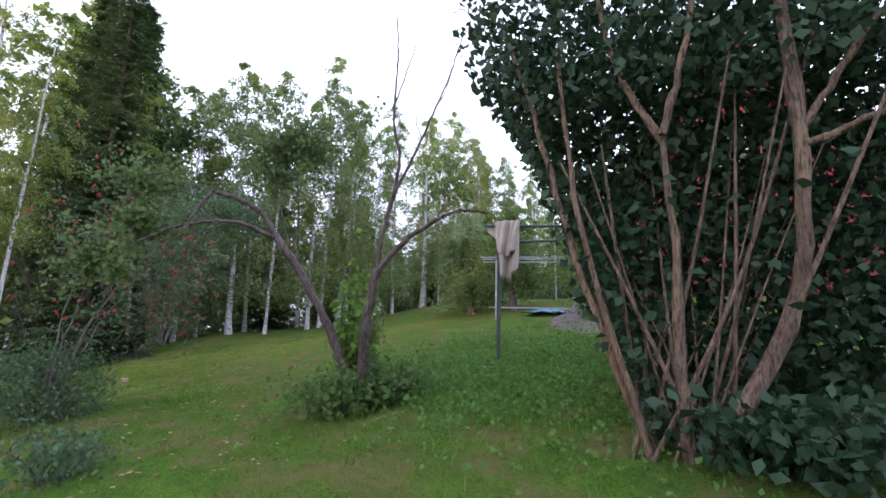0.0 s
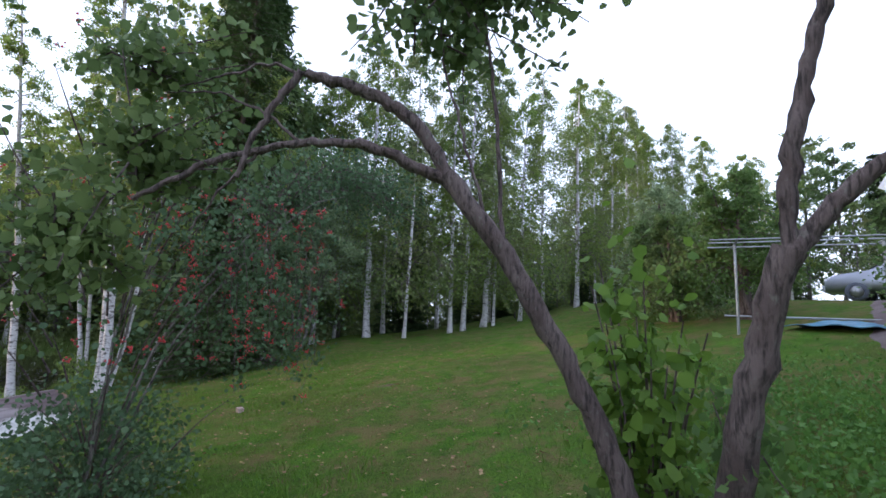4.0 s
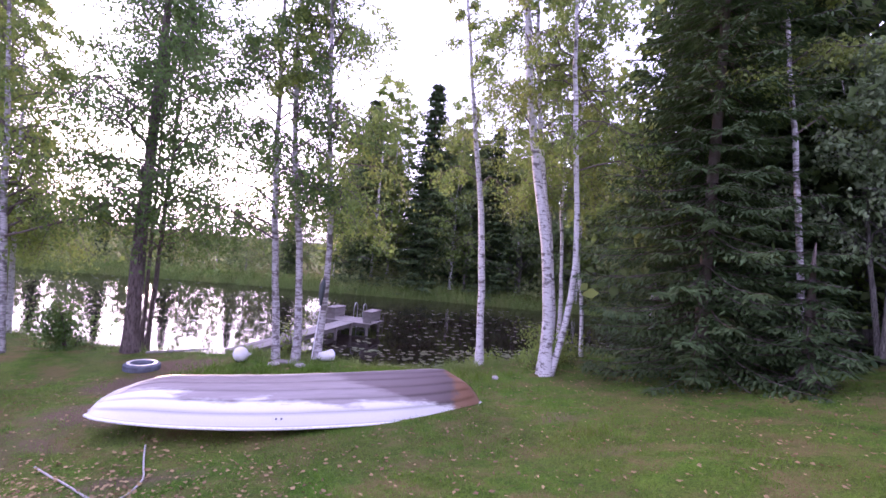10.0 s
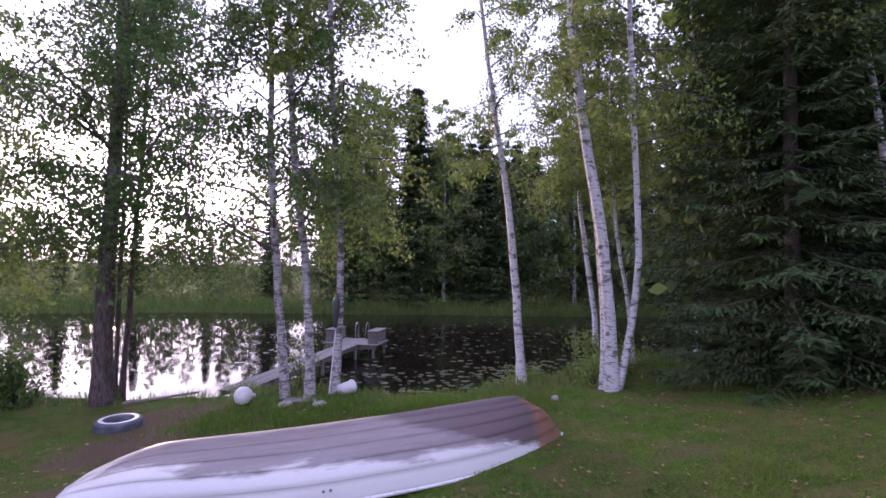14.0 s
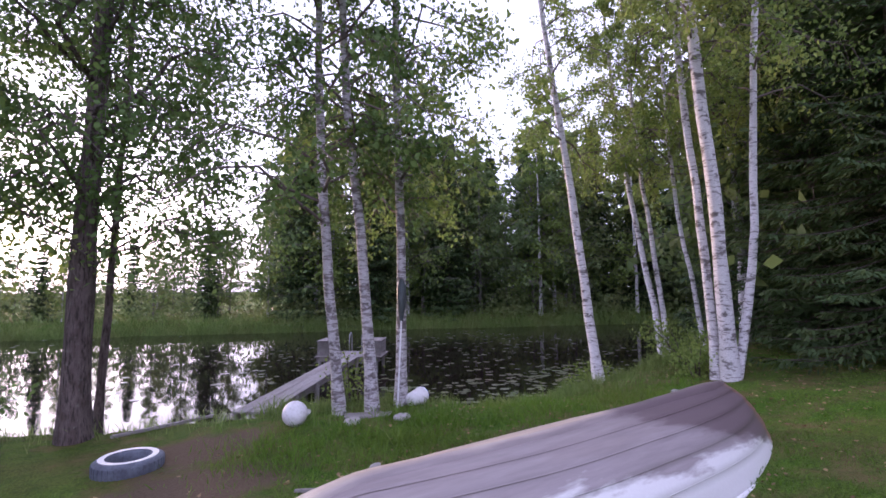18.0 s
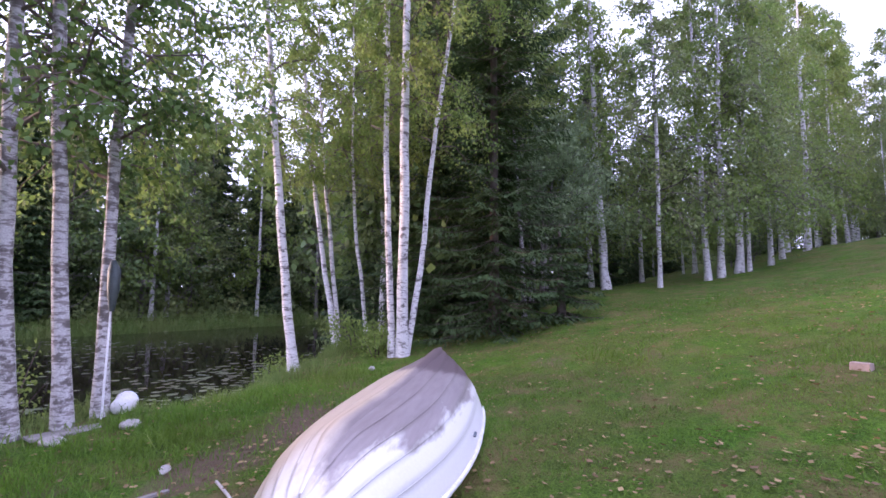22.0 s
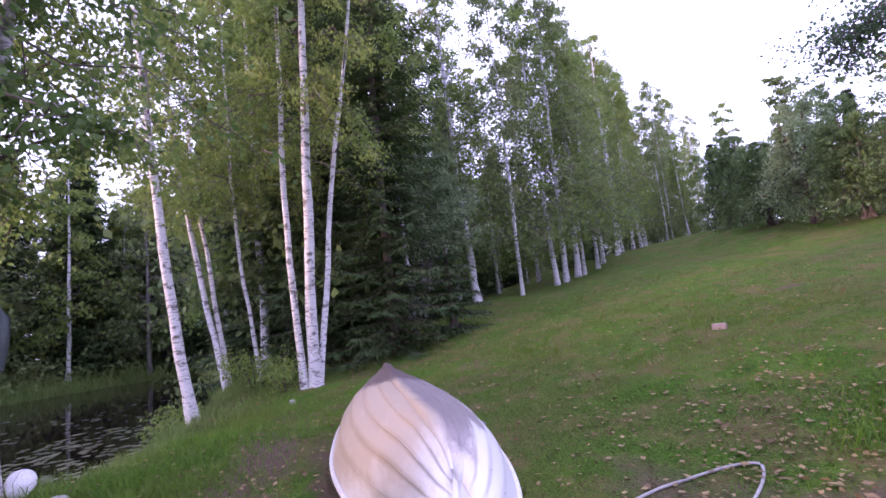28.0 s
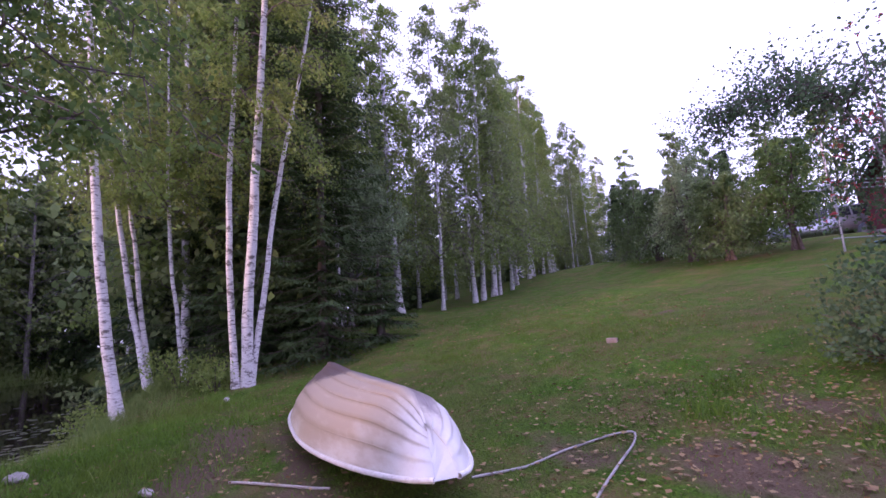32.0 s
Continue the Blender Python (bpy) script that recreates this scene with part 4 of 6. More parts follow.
def rope(points, r, label, lift=0.014):
    root = tagged(empty("rope", points[0][0], points[0][1], 0), label, "rope")
    p = ground_line(points, lift, 60) - np.array([points[0][0], points[0][1], 0])
    child("strand", mesh_np("strand", *tube(p, np.full(60, r), 7), ROPE, True), root)


rope([(-2.05, 0.55), (-2.03, 0.20), (-1.96, -0.46), (-2.05, -0.95), (-2.18, -1.13), (-2.36, -0.92), (-2.55, -0.56), (-2.82, -0.06), (-3.1, 0.4)], 0.011, "grey mooring rope lying in a loop on the grass")
rope([(-1.65, 1.60), (-1.58, 1.70), (-1.3, 2.0), (-0.96, 2.31)], 0.012, "short grey rope end lying beside the boat")


# ---- things on the shore ----
def tyre(x, y):
    root = tagged(empty("tyre", x, y, gz(x, y) + 0.035), "old grey car tyre lying flat on bare earth", "tyre")
    bm = bmesh.new()
    segs, ring = 40, []
    prof = [(0.20, -0.07), (0.215, -0.09), (0.28, -0.10), (0.32, -0.075), (0.325, 0.0), (0.32, 0.075), (0.28, 0.10), (0.215, 0.09), (0.20, 0.07), (0.21, 0.0)]
    rows = []
    for k in range(segs):
        a = 2 * math.pi * k / segs
        rows.append([bm.verts.new((r * math.cos(a), r * math.sin(a), z)) for r, z in prof])
    for k in range(segs):
        for j in range(len(prof)):
            j2 = (j + 1) % len(prof)
            bm.faces.new((rows[k][j], rows[(k + 1) % segs][j], rows[(k + 1) % segs][j2], rows[k][j2]))
    part("casing", bm, RUBBER, root, smooth=True)
    bm = bmesh.new()
    for k in range(36):
        a = 2 * math.pi * k / 36
        box_bm((0.012, 0.028, 0.13), (0.325 * math.cos(a), 0.325 * math.sin(a), 0), 0, Matrix.Rotation(a, 4, "Z"), bm)
    tagged(part("tread", bm, RUBBER, root), kind="stuff")
    bm = bmesh.new()
    a = [bm.verts.new((r * math.cos(t), r * math.sin(t), 0.101 - 0.002 * abs(r - 0.25))) for r in (0.215, 0.275) for t in np.linspace(0, 2 * math.pi, 40, endpoint=False)]
    for k in range(40):
        bm.faces.new((a[k], a[(k + 1) % 40], a[40 + (k + 1) % 40], a[40 + k]))
    part("sidewall", bm, WHITE_PLASTIC, root, "pale dusty sidewall")


tyre(-2.56, 4.8)


def ball(x, y, r):
    root = tagged(empty("buoy", x, y, gz(x, y)), "round white plastic mooring buoy in the grass", "buoy")
    bm = bmesh.new()
    bmesh.ops.create_uvsphere(bm, u_segments=28, v_segments=18, radius=r)
    bmesh.ops.translate(bm, vec=(0, 0, r * 0.93), verts=bm.verts)
    part("body", bm, WHITE_PLASTIC, root, smooth=True)
    v, f = tube([(r * 0.9, 0, r * 0.9), (r * 1.15, 0, r * 0.9), (r * 1.25, 0, r * 0.88)], [0.05, 0.035, 0.03], 12)
    child("neck", mesh_np("neck", v, f, WHITE_PLASTIC, True), root)


ball(-0.72, 4.92, 0.165)


def bucket(x, y, turn):
    root = tagged(empty("plastic_bucket", x, y, gz(x, y) + 0.12, turn), "white plastic bucket lying on its side in the grass", "bucket")
    n = 24
    a = np.linspace(0, 2 * math.pi, n, endpoint=False)
    rings = [(-0.16, 0.001), (-0.16, 0.10), (0.14, 0.125), (0.14, 0.135), (0.16, 0.135), (0.16, 0.118), (-0.14, 0.095), (-0.14, 0.001)]
    v = np.concatenate([np.stack([np.full(n, x0), r * np.cos(a), r * np.sin(a)], 1) for x0, r in rings])
    f = [(k * n + j, k * n + (j + 1) % n, (k + 1) * n + (j + 1) % n, (k + 1) * n + j) for k in range(len(rings) - 1) for j in range(n)]
    child("body", mesh_np("body", v, f, WHITE_PLASTIC, True), root)
    v, f = tube([(0.15, 0.13 * math.cos(t), 0.13 * math.sin(t)) + np.array([0.02 * math.sin(t * 0.5), 0, 0]) for t in np.linspace(0, math.pi, 14)], np.full(14, 0.006), 6)
    child("handle", mesh_np("handle", v, f, BLUE_PLASTIC, True), root, "thin blue handle")


bucket(1.14, 4.78, 25)


def lump(name, x, y, size, mat, label, category, turn=0.0, seed=0, lift=0.0):
    r = np.random.default_rng(seed)
    bm = bmesh.new()
    bmesh.ops.create_icosphere(bm, subdivisions=2, radius=0.5)
    for v in bm.verts:
        v.co *= 1 + 0.18 * (r.random() - 0.5)
    bmesh.ops.scale(bm, vec=size, verts=bm.verts)
    me = bpy.data.meshes.new(name)
    bm.to_mesh(me)
    bm.free()
    me.materials.append(mat)
    ob = new(name, me)
    ob.matrix_world = pose(x, y, gz(x, y) + size[2] * 0.3 + lift, 0, 0, turn)
    return tagged(ob, label, category)


lump("stone", -0.66, 2.95, (0.20, 0.10, 0.06), STONE, "small pale stone on worn grass", "stone", 30, 1)
lump("stone", 0.45, 4.15, (0.28, 0.20, 0.10), STONE, "flat grey stone at the foot of a birch", "stone", 10, 2)
lump("stone", -0.05, 4.6, (0.34, 0.24, 0.09), STONE, "flat grey stone in bank grass", "stone", 50, 3)
lump("stone", 4.3, 2.3, (0.16, 0.13, 0.1), STONE, "small pale stone beside the birch", "stone", 0, 4)


def brick(x, y):
    root = tagged(empty("brick", x, y, gz(x, y) + 0.03, 35), "single pale red brick lying on the lawn", "brick")
    part("body", box_bm((0.18, 0.11, 0.09), (0, 0, 0), 0.006), BRICK, root)


brick(0.75, -3.8)


def plank(x, y, size, turn, label, tilt=0.0, lift=0.0):
    ob = part("plank", box_bm(size, (0, 0, 0), 0.006), OLD_WOOD, None)
    ob.matrix_world = pose(x, y, gz(x, y) + size[2] / 2 + lift, 0, tilt, turn)
    return tagged(ob, label, "plank", "loose planks")


plank(-1.3, 2.75, (0.5, 0.035, 0.03), -35, "short grey stick of wood on the grass")
plank(-1.0, 6.35, (1.5, 0.13, 0.03), -5, "grey weathered plank at the jetty's foot")
plank(-0.9, 6.55, (1.4, 0.12, 0.03), 3, "grey weathered plank at the jetty's foot", 0, 0.01)
plank(-2.0, 6.3, (1.3, 0.05, 0.04), 12, "thin grey pole on bare earth")
plank(0.3, 4.75, (0.7, 0.24, 0.03), -30, "grey board lying in the grass")


# ---- jetty ----
def jetty():
    root = tagged(empty("jetty", 0, 0, 0), "long grey wooden jetty leading out over the pond", "jetty")
    a, b = np.array([-0.75, 6.75]), np.array([3.4, 11.5])
    L = float(np.linalg.norm(b - a))
    d = (b - a) / L
    turn = math.degrees(math.atan2(d[1], d[0]))
    root.matrix_world = pose(a[0], a[1], -0.52, 0, 0, turn)
    w = 0.62
    for k in range(5):
        part("deck_board", box_bm((L, w / 5 - 0.012, 0.032), (L / 2, (k - 2) * w / 5, 0.016 + 0.003 * (k % 2)), 0.004), OLD_WOOD, root)
    for y in (-0.25, 0.25):
        part("beam", box_bm((L, 0.05, 0.12), (L / 2, y, -0.062)), OLD_WOOD, root)
    for k in range(5):
        x = 1.2 + k * (L - 1.4) / 4
        part("crosspiece", box_bm((0.10, w + 0.1, 0.05), (x, 0, -0.15)), OLD_WOOD, root)
        for y in (-0.33, 0.33):
            v, f = tube([(x, y, -1.2), (x, y, 0.02)], [0.05, 0.048], 10)
            child("post", mesh_np("post", v, f, OLD_WOOD, True), root)
    # platform at the end
    for k in range(9):
        part("platform_board", box_bm((0.135, 2.0, 0.032), (L + 0.1 + k * 0.145, 0, 0.018), 0.004), OLD_WOOD, root)
    for x in (L + 0.1, L + 1.25):
        part("beam", box_bm((0.06, 1.9, 0.12), (x, 0, -0.06)), OLD_WOOD, root)
        for y in (-0.85, 0.85):
            v, f = tube([(x, y, -1.3), (x, y, 0.02)], [0.05, 0.048], 10)
            child("post", mesh_np("post", v, f, OLD_WOOD, True), root)
    return root, a, d, L, turn


jet, ja, jd, jL, jturn = jetty()


def bench(off, label):
    p = ja + jd * (jL + 0.65) + np.array([-jd[1], jd[0]]) * off
    root = tagged(empty("bench", p[0], p[1], -0.484, jturn), label, "bench", "benches on the jetty")
    for k in range(4):
        part("seat_board", box_bm((1.0, 0.09, 0.03), (0, (k - 1.5) * 0.1, 0.43), 0.004), OLD_WOOD, root)
    for x in (-0.42, 0.42):
        part("end_panel", box_bm((0.04, 0.36, 0.415), (x, 0, 0.2075), 0.004), OLD_WOOD, root)
    part("front_panel", box_bm((0.8, 0.025, 0.30), (0, -0.17, 0.24), 0.004), OLD_WOOD, root)


bench(0.78, "grey weathered wooden bench at the jetty's end")
bench(-0.78, "grey weathered wooden bench at the jetty's end")


def ladder():
    p = ja + jd * (jL + 1.36)
    root = tagged(empty("swim_ladder", p[0], p[1], -0.484, jturn), "curved steel swimming ladder at the jetty's end", "ladder")
    for y in (-0.2, 0.2):
        pts = [(-0.30, y, 0.0), (-0.30, y, 0.45), (-0.22, y, 0.62), (-0.05, y, 0.64), (0.05, y, 0.5), (0.06, y, -0.9)]
        child("rail", mesh_np("rail", *tube(smooth_line(pts, 24), np.full(24, 0.018), 8), STEEL, True), root)
    for z in (-0.15, -0.4, -0.65):
        v, f = tube([(0.06, -0.2, z), (0.06, 0.2, z)], [0.014, 0.014], 8)
        child("rung", mesh_np("rung", v, f, STEEL, True), root)


ladder()

# pole leaning on the birch by the jetty
v, f = tube([(0.80, 4.78, gz(0.80, 4.78)), (0.98, 4.92, 1.35)], [0.013, 0.012], 8)
tagged(new("white_pole", mesh_np("white_pole", v, f, WHITE_PAINT, True)), "thin white pole leaning against a birch", "pole")
v, f = tube([(0.92, 4.86, 0.98), (0.93, 4.87, 1.25), (0.94, 4.88, 1.5), (0.96, 4.92, 1.62)], [0.03, 0.07, 0.075, 0.03], 10)
tagged(new("black_bag", mesh_np("black_bag", v, f, DARK_STEEL, True)), "black cloth bag tied to a birch trunk", "bag")

# old crate under the birches left of the pond
bx = empty("wooden_crate", -9.4, 12.6, gz(-9.4, 12.6), 15)
tagged(bx, "orange-brown wooden crate on the far shore", "crate")
CRATE = two_scale("orange_brown_wood", (0.34, 0.16, 0.06), (0.42, 0.22, 0.09), (0.2, 0.09, 0.04), 3, 25, 0.8)
for x, y, sx, sy in ((0, -0.3, 0.8, 0.03), (0, 0.3, 0.8, 0.03), (-0.385, 0, 0.03, 0.57), (0.385, 0, 0.03, 0.57)):
    part("side_panel", box_bm((sx, sy, 0.5), (x, y, 0.25), 0.004), CRATE, bx)


# ---- shrubs ----
def shrub(name, x, y, r, h, count, leaf, size, label, seed, stems=9, leafer=leaves, bark=None, floor=0.05):
    rng = np.random.default_rng(seed)
    root = tagged(empty(name, x, y, gz(x, y)), label, "shrub")
    twigs, spots = [], []
    for k in range(stems):
        a = rng.random() * 6.283
        q = r * math.sqrt(rng.random())
        tip = np.array([q * math.cos(a), q * math.sin(a), h * (0.55 + 0.45 * rng.random())])
        line = smooth_line([(0.08 * math.cos(a), 0.08 * math.sin(a), -0.05), tip * np.array([0.45, 0.45, 0.6]), tip], 7)
        twigs.append(tube(line, np.linspace(0.014, 0.004, 7), 5))
        m = count // stems
        w = 0.25 + 0.75 * rng.random(m) ** 0.8
        i = np.clip((w * 6).astype(int), 0, 5)
        spots.append(line[i] + rng.standard_normal((m, 3)) * np.array([0.28 * r, 0.28 * r, 0.16 * h]))
    c = np.concatenate(spots)
    c[:, 2] = np.maximum(c[:, 2], floor)
    tagged(child("branch_work", mesh_np("branch_work", *join_vf(twigs), bark or BARK, True), root), kind="stuff")
    tagged(child("foliage", mesh_np("foliage", *leafer(c, size, rng), leaf), root), kind="stuff")
    return root


shrub("shrub", -4.3, 7.35, 0.75, 1.15, 1900, DARK_LEAF, 0.085, "low dark green shrub on the shore", 81)
shrub("shrub", -7.2, -5.7, 0.55, 0.55, 900, THORN_LEAF, 0.06, "low grey-green shrub on the lawn", 82)
shrub("shrub", 5.5, 4.6, 0.7, 0.7, 1100, BIRCH_LEAF, 0.07, "green undergrowth between the birches on the bank", 83)
shrub("shrub", 6.6, 3.2, 0.8, 0.8, 1200, BIRCH_LEAF, 0.07, "green undergrowth at the foot of the spruce", 84)
shrub("shrub", 5.6, 2.5, 0.6, 0.6, 900, BIRCH_LEAF, 0.07, "green undergrowth behind the birches", 85)
shrub("shrub", 0.55, 5.8, 0.45, 1.1, 500, BIRCH_LEAF, 0.06, "thin green saplings beside the jetty", 86)
shrub("shrub", -6.0, -8.9, 0.8, 0.55, 2600, DARK_LEAF, 0.085, "low leafy growth round the foot of a forked tree", 87, 16)
shrub("shrub", -6.35, -8.4, 0.8, 0.5, 750, DARK_LEAF, 0.07, "low dark green weeds round the foot of a forked trunk", 90, 16, lobed_leaves)
shrub("shrub", -5.72, -8.62, 0.38, 1.95, 800, FRESH_LEAF, 0.085, "bright green sprouts round a forked trunk", 88, 14, lobed_leaves)
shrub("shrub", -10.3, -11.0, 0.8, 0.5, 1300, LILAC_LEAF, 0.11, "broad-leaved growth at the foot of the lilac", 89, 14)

shrub("shrub", -1.9, -15.2, 1.1, 1.9, 1500, DARK_LEAF, 0.10, "loose dark shrub before the red house", 90, 16)
shrub("shrub", -0.2, -16.3, 0.9, 1.5, 1100, DARK_LEAF, 0.10, "low dark shrub beside the red house", 96, 14)

tree("apple_tree", -2.7, -14.8, [(0, 0, 3.4, 0.05, (0.1, -0.1), (0, 0)), (0.1, 0.1, 3.0, 0.04, (-0.2, 0.1), (0, 0))], BARK, DARK_LEAF, 0.085, "thin-branched young apple tree before the red house", seed=107, limbs=22, start=0.2, reach=1.3, per=70, droop=0.6, spread=0.4)

# ---- lilac ----
LX, LY = -9.75, -10.5


def lilac():
    rng = np.random.default_rng(91)
    root = tagged(empty("lilac_bush", LX, LY, gz(LX, LY)), "tall old lilac with many pale brown stems and dark leaves", "bush")
    right = np.array([-0.67, -0.74, 0.0])
    back = np.array([0.74, -0.67, 0.0])
    plans = [((0.10, 0), [(0.10, 0.0), (0.08, 0.7), (0.10, 1.25), (0.05, 2.0)], 0.045), ((0.05, 0), [(0.05, 2.0), (-0.16, 2.35), (-0.34, 2.9), (-0.4, 3.5)], 0.032), ((0.05, 0), [(0.05, 2.0), (0.2, 2.45), (0.34, 3.1), (0.4, 3.6)], 0.032),
             ((0.18, 0), [(0.14, 0.0), (0.45, 0.38), (0.75, 0.85), (0.85, 1.4), (0.86, 2.1), (0.8, 3.4)], 0.065), ((0, 0), [(0.86, 1.95), (1.15, 2.35), (1.5, 2.8)], 0.03), ((0, 0), [(0.87, 1.85), (1.2, 1.95), (1.6, 2.15)], 0.028),
             ((-0.1, 0), [(-0.08, 0.0), (-0.36, 0.6), (-0.62, 1.3), (-0.8, 1.9), (-0.95, 2.5), (-1.2, 3.2)], 0.038), ((-0.12, 0), [(-0.12, 0.0), (-0.3, 0.6), (-0.5, 1.2), (-0.62, 1.9), (-0.7, 2.8)], 0.032)]
    for _, pts, r in plans:
        depth = rng.random() * 0.25
        line = np.array([right * 1.15 * a + back * depth + np.array([0, 0, 1.28 * z - 0.03]) for a, z in pts])
        line = smooth_line(line, 16)
        line[1:-1] += rng.standard_normal((14, 3)) * 0.008
        fat = np.linspace(r, r * 0.55, 16) * (1 + 0.10 * rng.standard_normal(16))
        child("stem", mesh_np("stem", *tube(line, fat, 12, 0.09, rng), LILAC_BARK, True), root)
    for k in range(22):
        a0, a1 = rng.uniform(-0.3, 0.4), rng.uniform(-1.0, 1.6)
        b0, b1 = rng.uniform(0.0, 0.5), rng.uniform(-0.2, 1.6)
        line = smooth_line([right * a0 + back * b0, right * (a0 + a1) / 2 + back * (b0 + b1) / 2 + np.array([0, 0, 1.3]), right * a1 + back * b1 + np.array([0, 0, rng.uniform(2.4, 3.4)])], 12)
        r = rng.uniform(0.008, 0.024)
        child("stem", mesh_np("stem", *tube(line, np.linspace(r, r * 0.5, 12), 7), LILAC_BARK, True), root)
    n = 50000
    c = right * rng.uniform(-1.9, 2.8, (n, 1)) + back * rng.uniform(-0.05, 2.4, (n, 1)) + np.array([0, 0, 1.0]) * rng.uniform(0.05, 4.6, (n, 1)) + rng.standard_normal((n, 3)) * 0.12
    u = c @ right
    w = c @ back
    edge = np.interp(c[:, 2], [0.3, 1.0, 2.0, 2.8, 3.6, 4.6], [-0.25, -0.6, -0.95, -1.3, -1.8, -1.8])
    keep = (u > edge) & ((w > 0.5) | (c[:, 2] > 3.0) | ((u < edge + 0.35) & (w > 0.1)) | ((c[:, 2] > 0.9) & (rng.random(n) < 0.03)))
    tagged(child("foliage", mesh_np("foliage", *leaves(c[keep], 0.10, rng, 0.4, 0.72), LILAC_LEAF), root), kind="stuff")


lilac()


# ---- the arching tree and the forked tree ----
def limb_tree(name, base, limbs, bark, label, seed, clouds, leaf, size, leafer=lobed_leaves):
    rng = np.random.default_rng(seed)
    root = tagged(empty(name, base[0], base[1], gz(base[0], base[1])), label, "tree")
    o = np.array([base[0], base[1], gz(base[0], base[1])])
    for kind, pts, r0, r1 in limbs:
        n = max(14, len(pts) * 5)
        line = smooth_line(np.array(pts) - o, n)
        line[1:-1] += rng.standard_normal((n - 2, 3)) * 0.006
        fat = np.linspace(r0, r1, n) * (1 + 0.07 * rng.standard_normal(n))
        child(kind, mesh_np(kind, *tube(line, fat, 12, 0.08, rng), bark, True), root)
    spots, twigs = [], []
    for (cx, cy, cz), (sx, sy, sz), n in clouds:
        c = np.array([cx, cy, cz]) - o
        m = max(3, n // 45)
        for _ in range(m):
            tip = c + rng.standard_normal(3) * np.array([sx, sy, sz])
            a = c + rng.standard_normal(3) * np.array([sx, sy, sz]) * 0.3
            twigs.append(tube(smooth_line([a, (a + tip) / 2 + rng.standard_normal(3) * 0.04, tip], 6), np.linspace(0.008, 0.003, 6), 5))
            q = rng.random((n // m, 1))
            spots.append(a + (tip - a) * q + rng.standard_normal((n // m, 3)) * 0.07)
    tagged(child("branch_work", mesh_np("branch_work", *join_vf(twigs), bark, True), root), kind="stuff")
    tagged(child("crown", mesh_np("crown", *leafer(np.concatenate(spots), size, rng), leaf), root), kind="stuff")
    return root


CROWN = (-5.78, -7.55, 4.55)      # bushy shoots above the arch
limb_tree("apple_tree", (-5.96, -8.62), [
    ("trunk", [(-5.96, -8.64, 0.82), (-5.96, -8.56, 1.04), (-5.96, -8.26, 1.78), (-5.97, -8.01, 2.22), (-5.98, -7.77, 2.62), (-5.99, -7.40, 3.08)], 0.062, 0.05),
    ("limb", [(-5.99, -7.42, 3.06), (-5.99, -7.26, 3.35), (-6.0, -7.07, 3.48), (-6.0, -6.82, 3.58), (-6.01, -6.55, 3.62)], 0.042, 0.03),
    ("limb", [(-6.01, -6.55, 3.62), (-6.02, -6.45, 3.45), (-6.03, -6.34, 3.22), (-6.03, -6.28, 3.0)], 0.022, 0.012),
    ("limb", [(-5.99, -7.42, 3.06), (-5.99, -7.21, 3.13), (-6.0, -6.97, 3.23), (-6.0, -6.74, 3.24), (-6.01, -6.37, 3.17), (-6.02, -6.04, 3.04), (-6.03, -5.75, 2.85)], 0.034, 0.012),
    ("sprout", [(-5.98, -7.72, 2.70), (-5.93, -7.70, 3.2), (-5.86, -7.66, 3.7), CROWN], 0.014, 0.006),
    ("sprout", [(-5.98, -7.65, 2.78), (-5.95, -7.50, 3.3), (-5.9, -7.35, 3.8), (-5.85, -7.3, 4.3)], 0.010, 0.005),
    ("twig", [(-6.01, -6.6, 3.22), (-6.0, -6.4, 3.38), (-5.98, -6.1, 3.5), (-5.95, -5.8, 3.5)], 0.010, 0.004),
    ("twig", [(-6.01, -6.4, 3.18), (-6.0, -6.2, 2.95), (-6.0, -6.05, 2.7)], 0.010, 0.004),
    ("twig", [(-6.01, -6.55, 3.62), (-5.98, -6.4, 3.7), (-5.95, -6.1, 3.62), (-5.9, -5.8, 3.55)], 0.010, 0.004)],
    BARK, "arching bare-trunked apple tree bent over the lawn", 93,
    [(CROWN, (0.45, 0.68, 0.34), 2300), ((-5.85, -7.3, 4.0), (0.3, 0.35, 0.3), 350), ((-5.9, -5.7, 3.1), (0.25, 0.35, 0.35), 800), ((-5.8, -5.3, 2.7), (0.25, 0.3, 0.4), 800), ((-5.85, -5.6, 3.7), (0.2, 0.35, 0.25), 500)], APPLE_LEAF, 0.062)
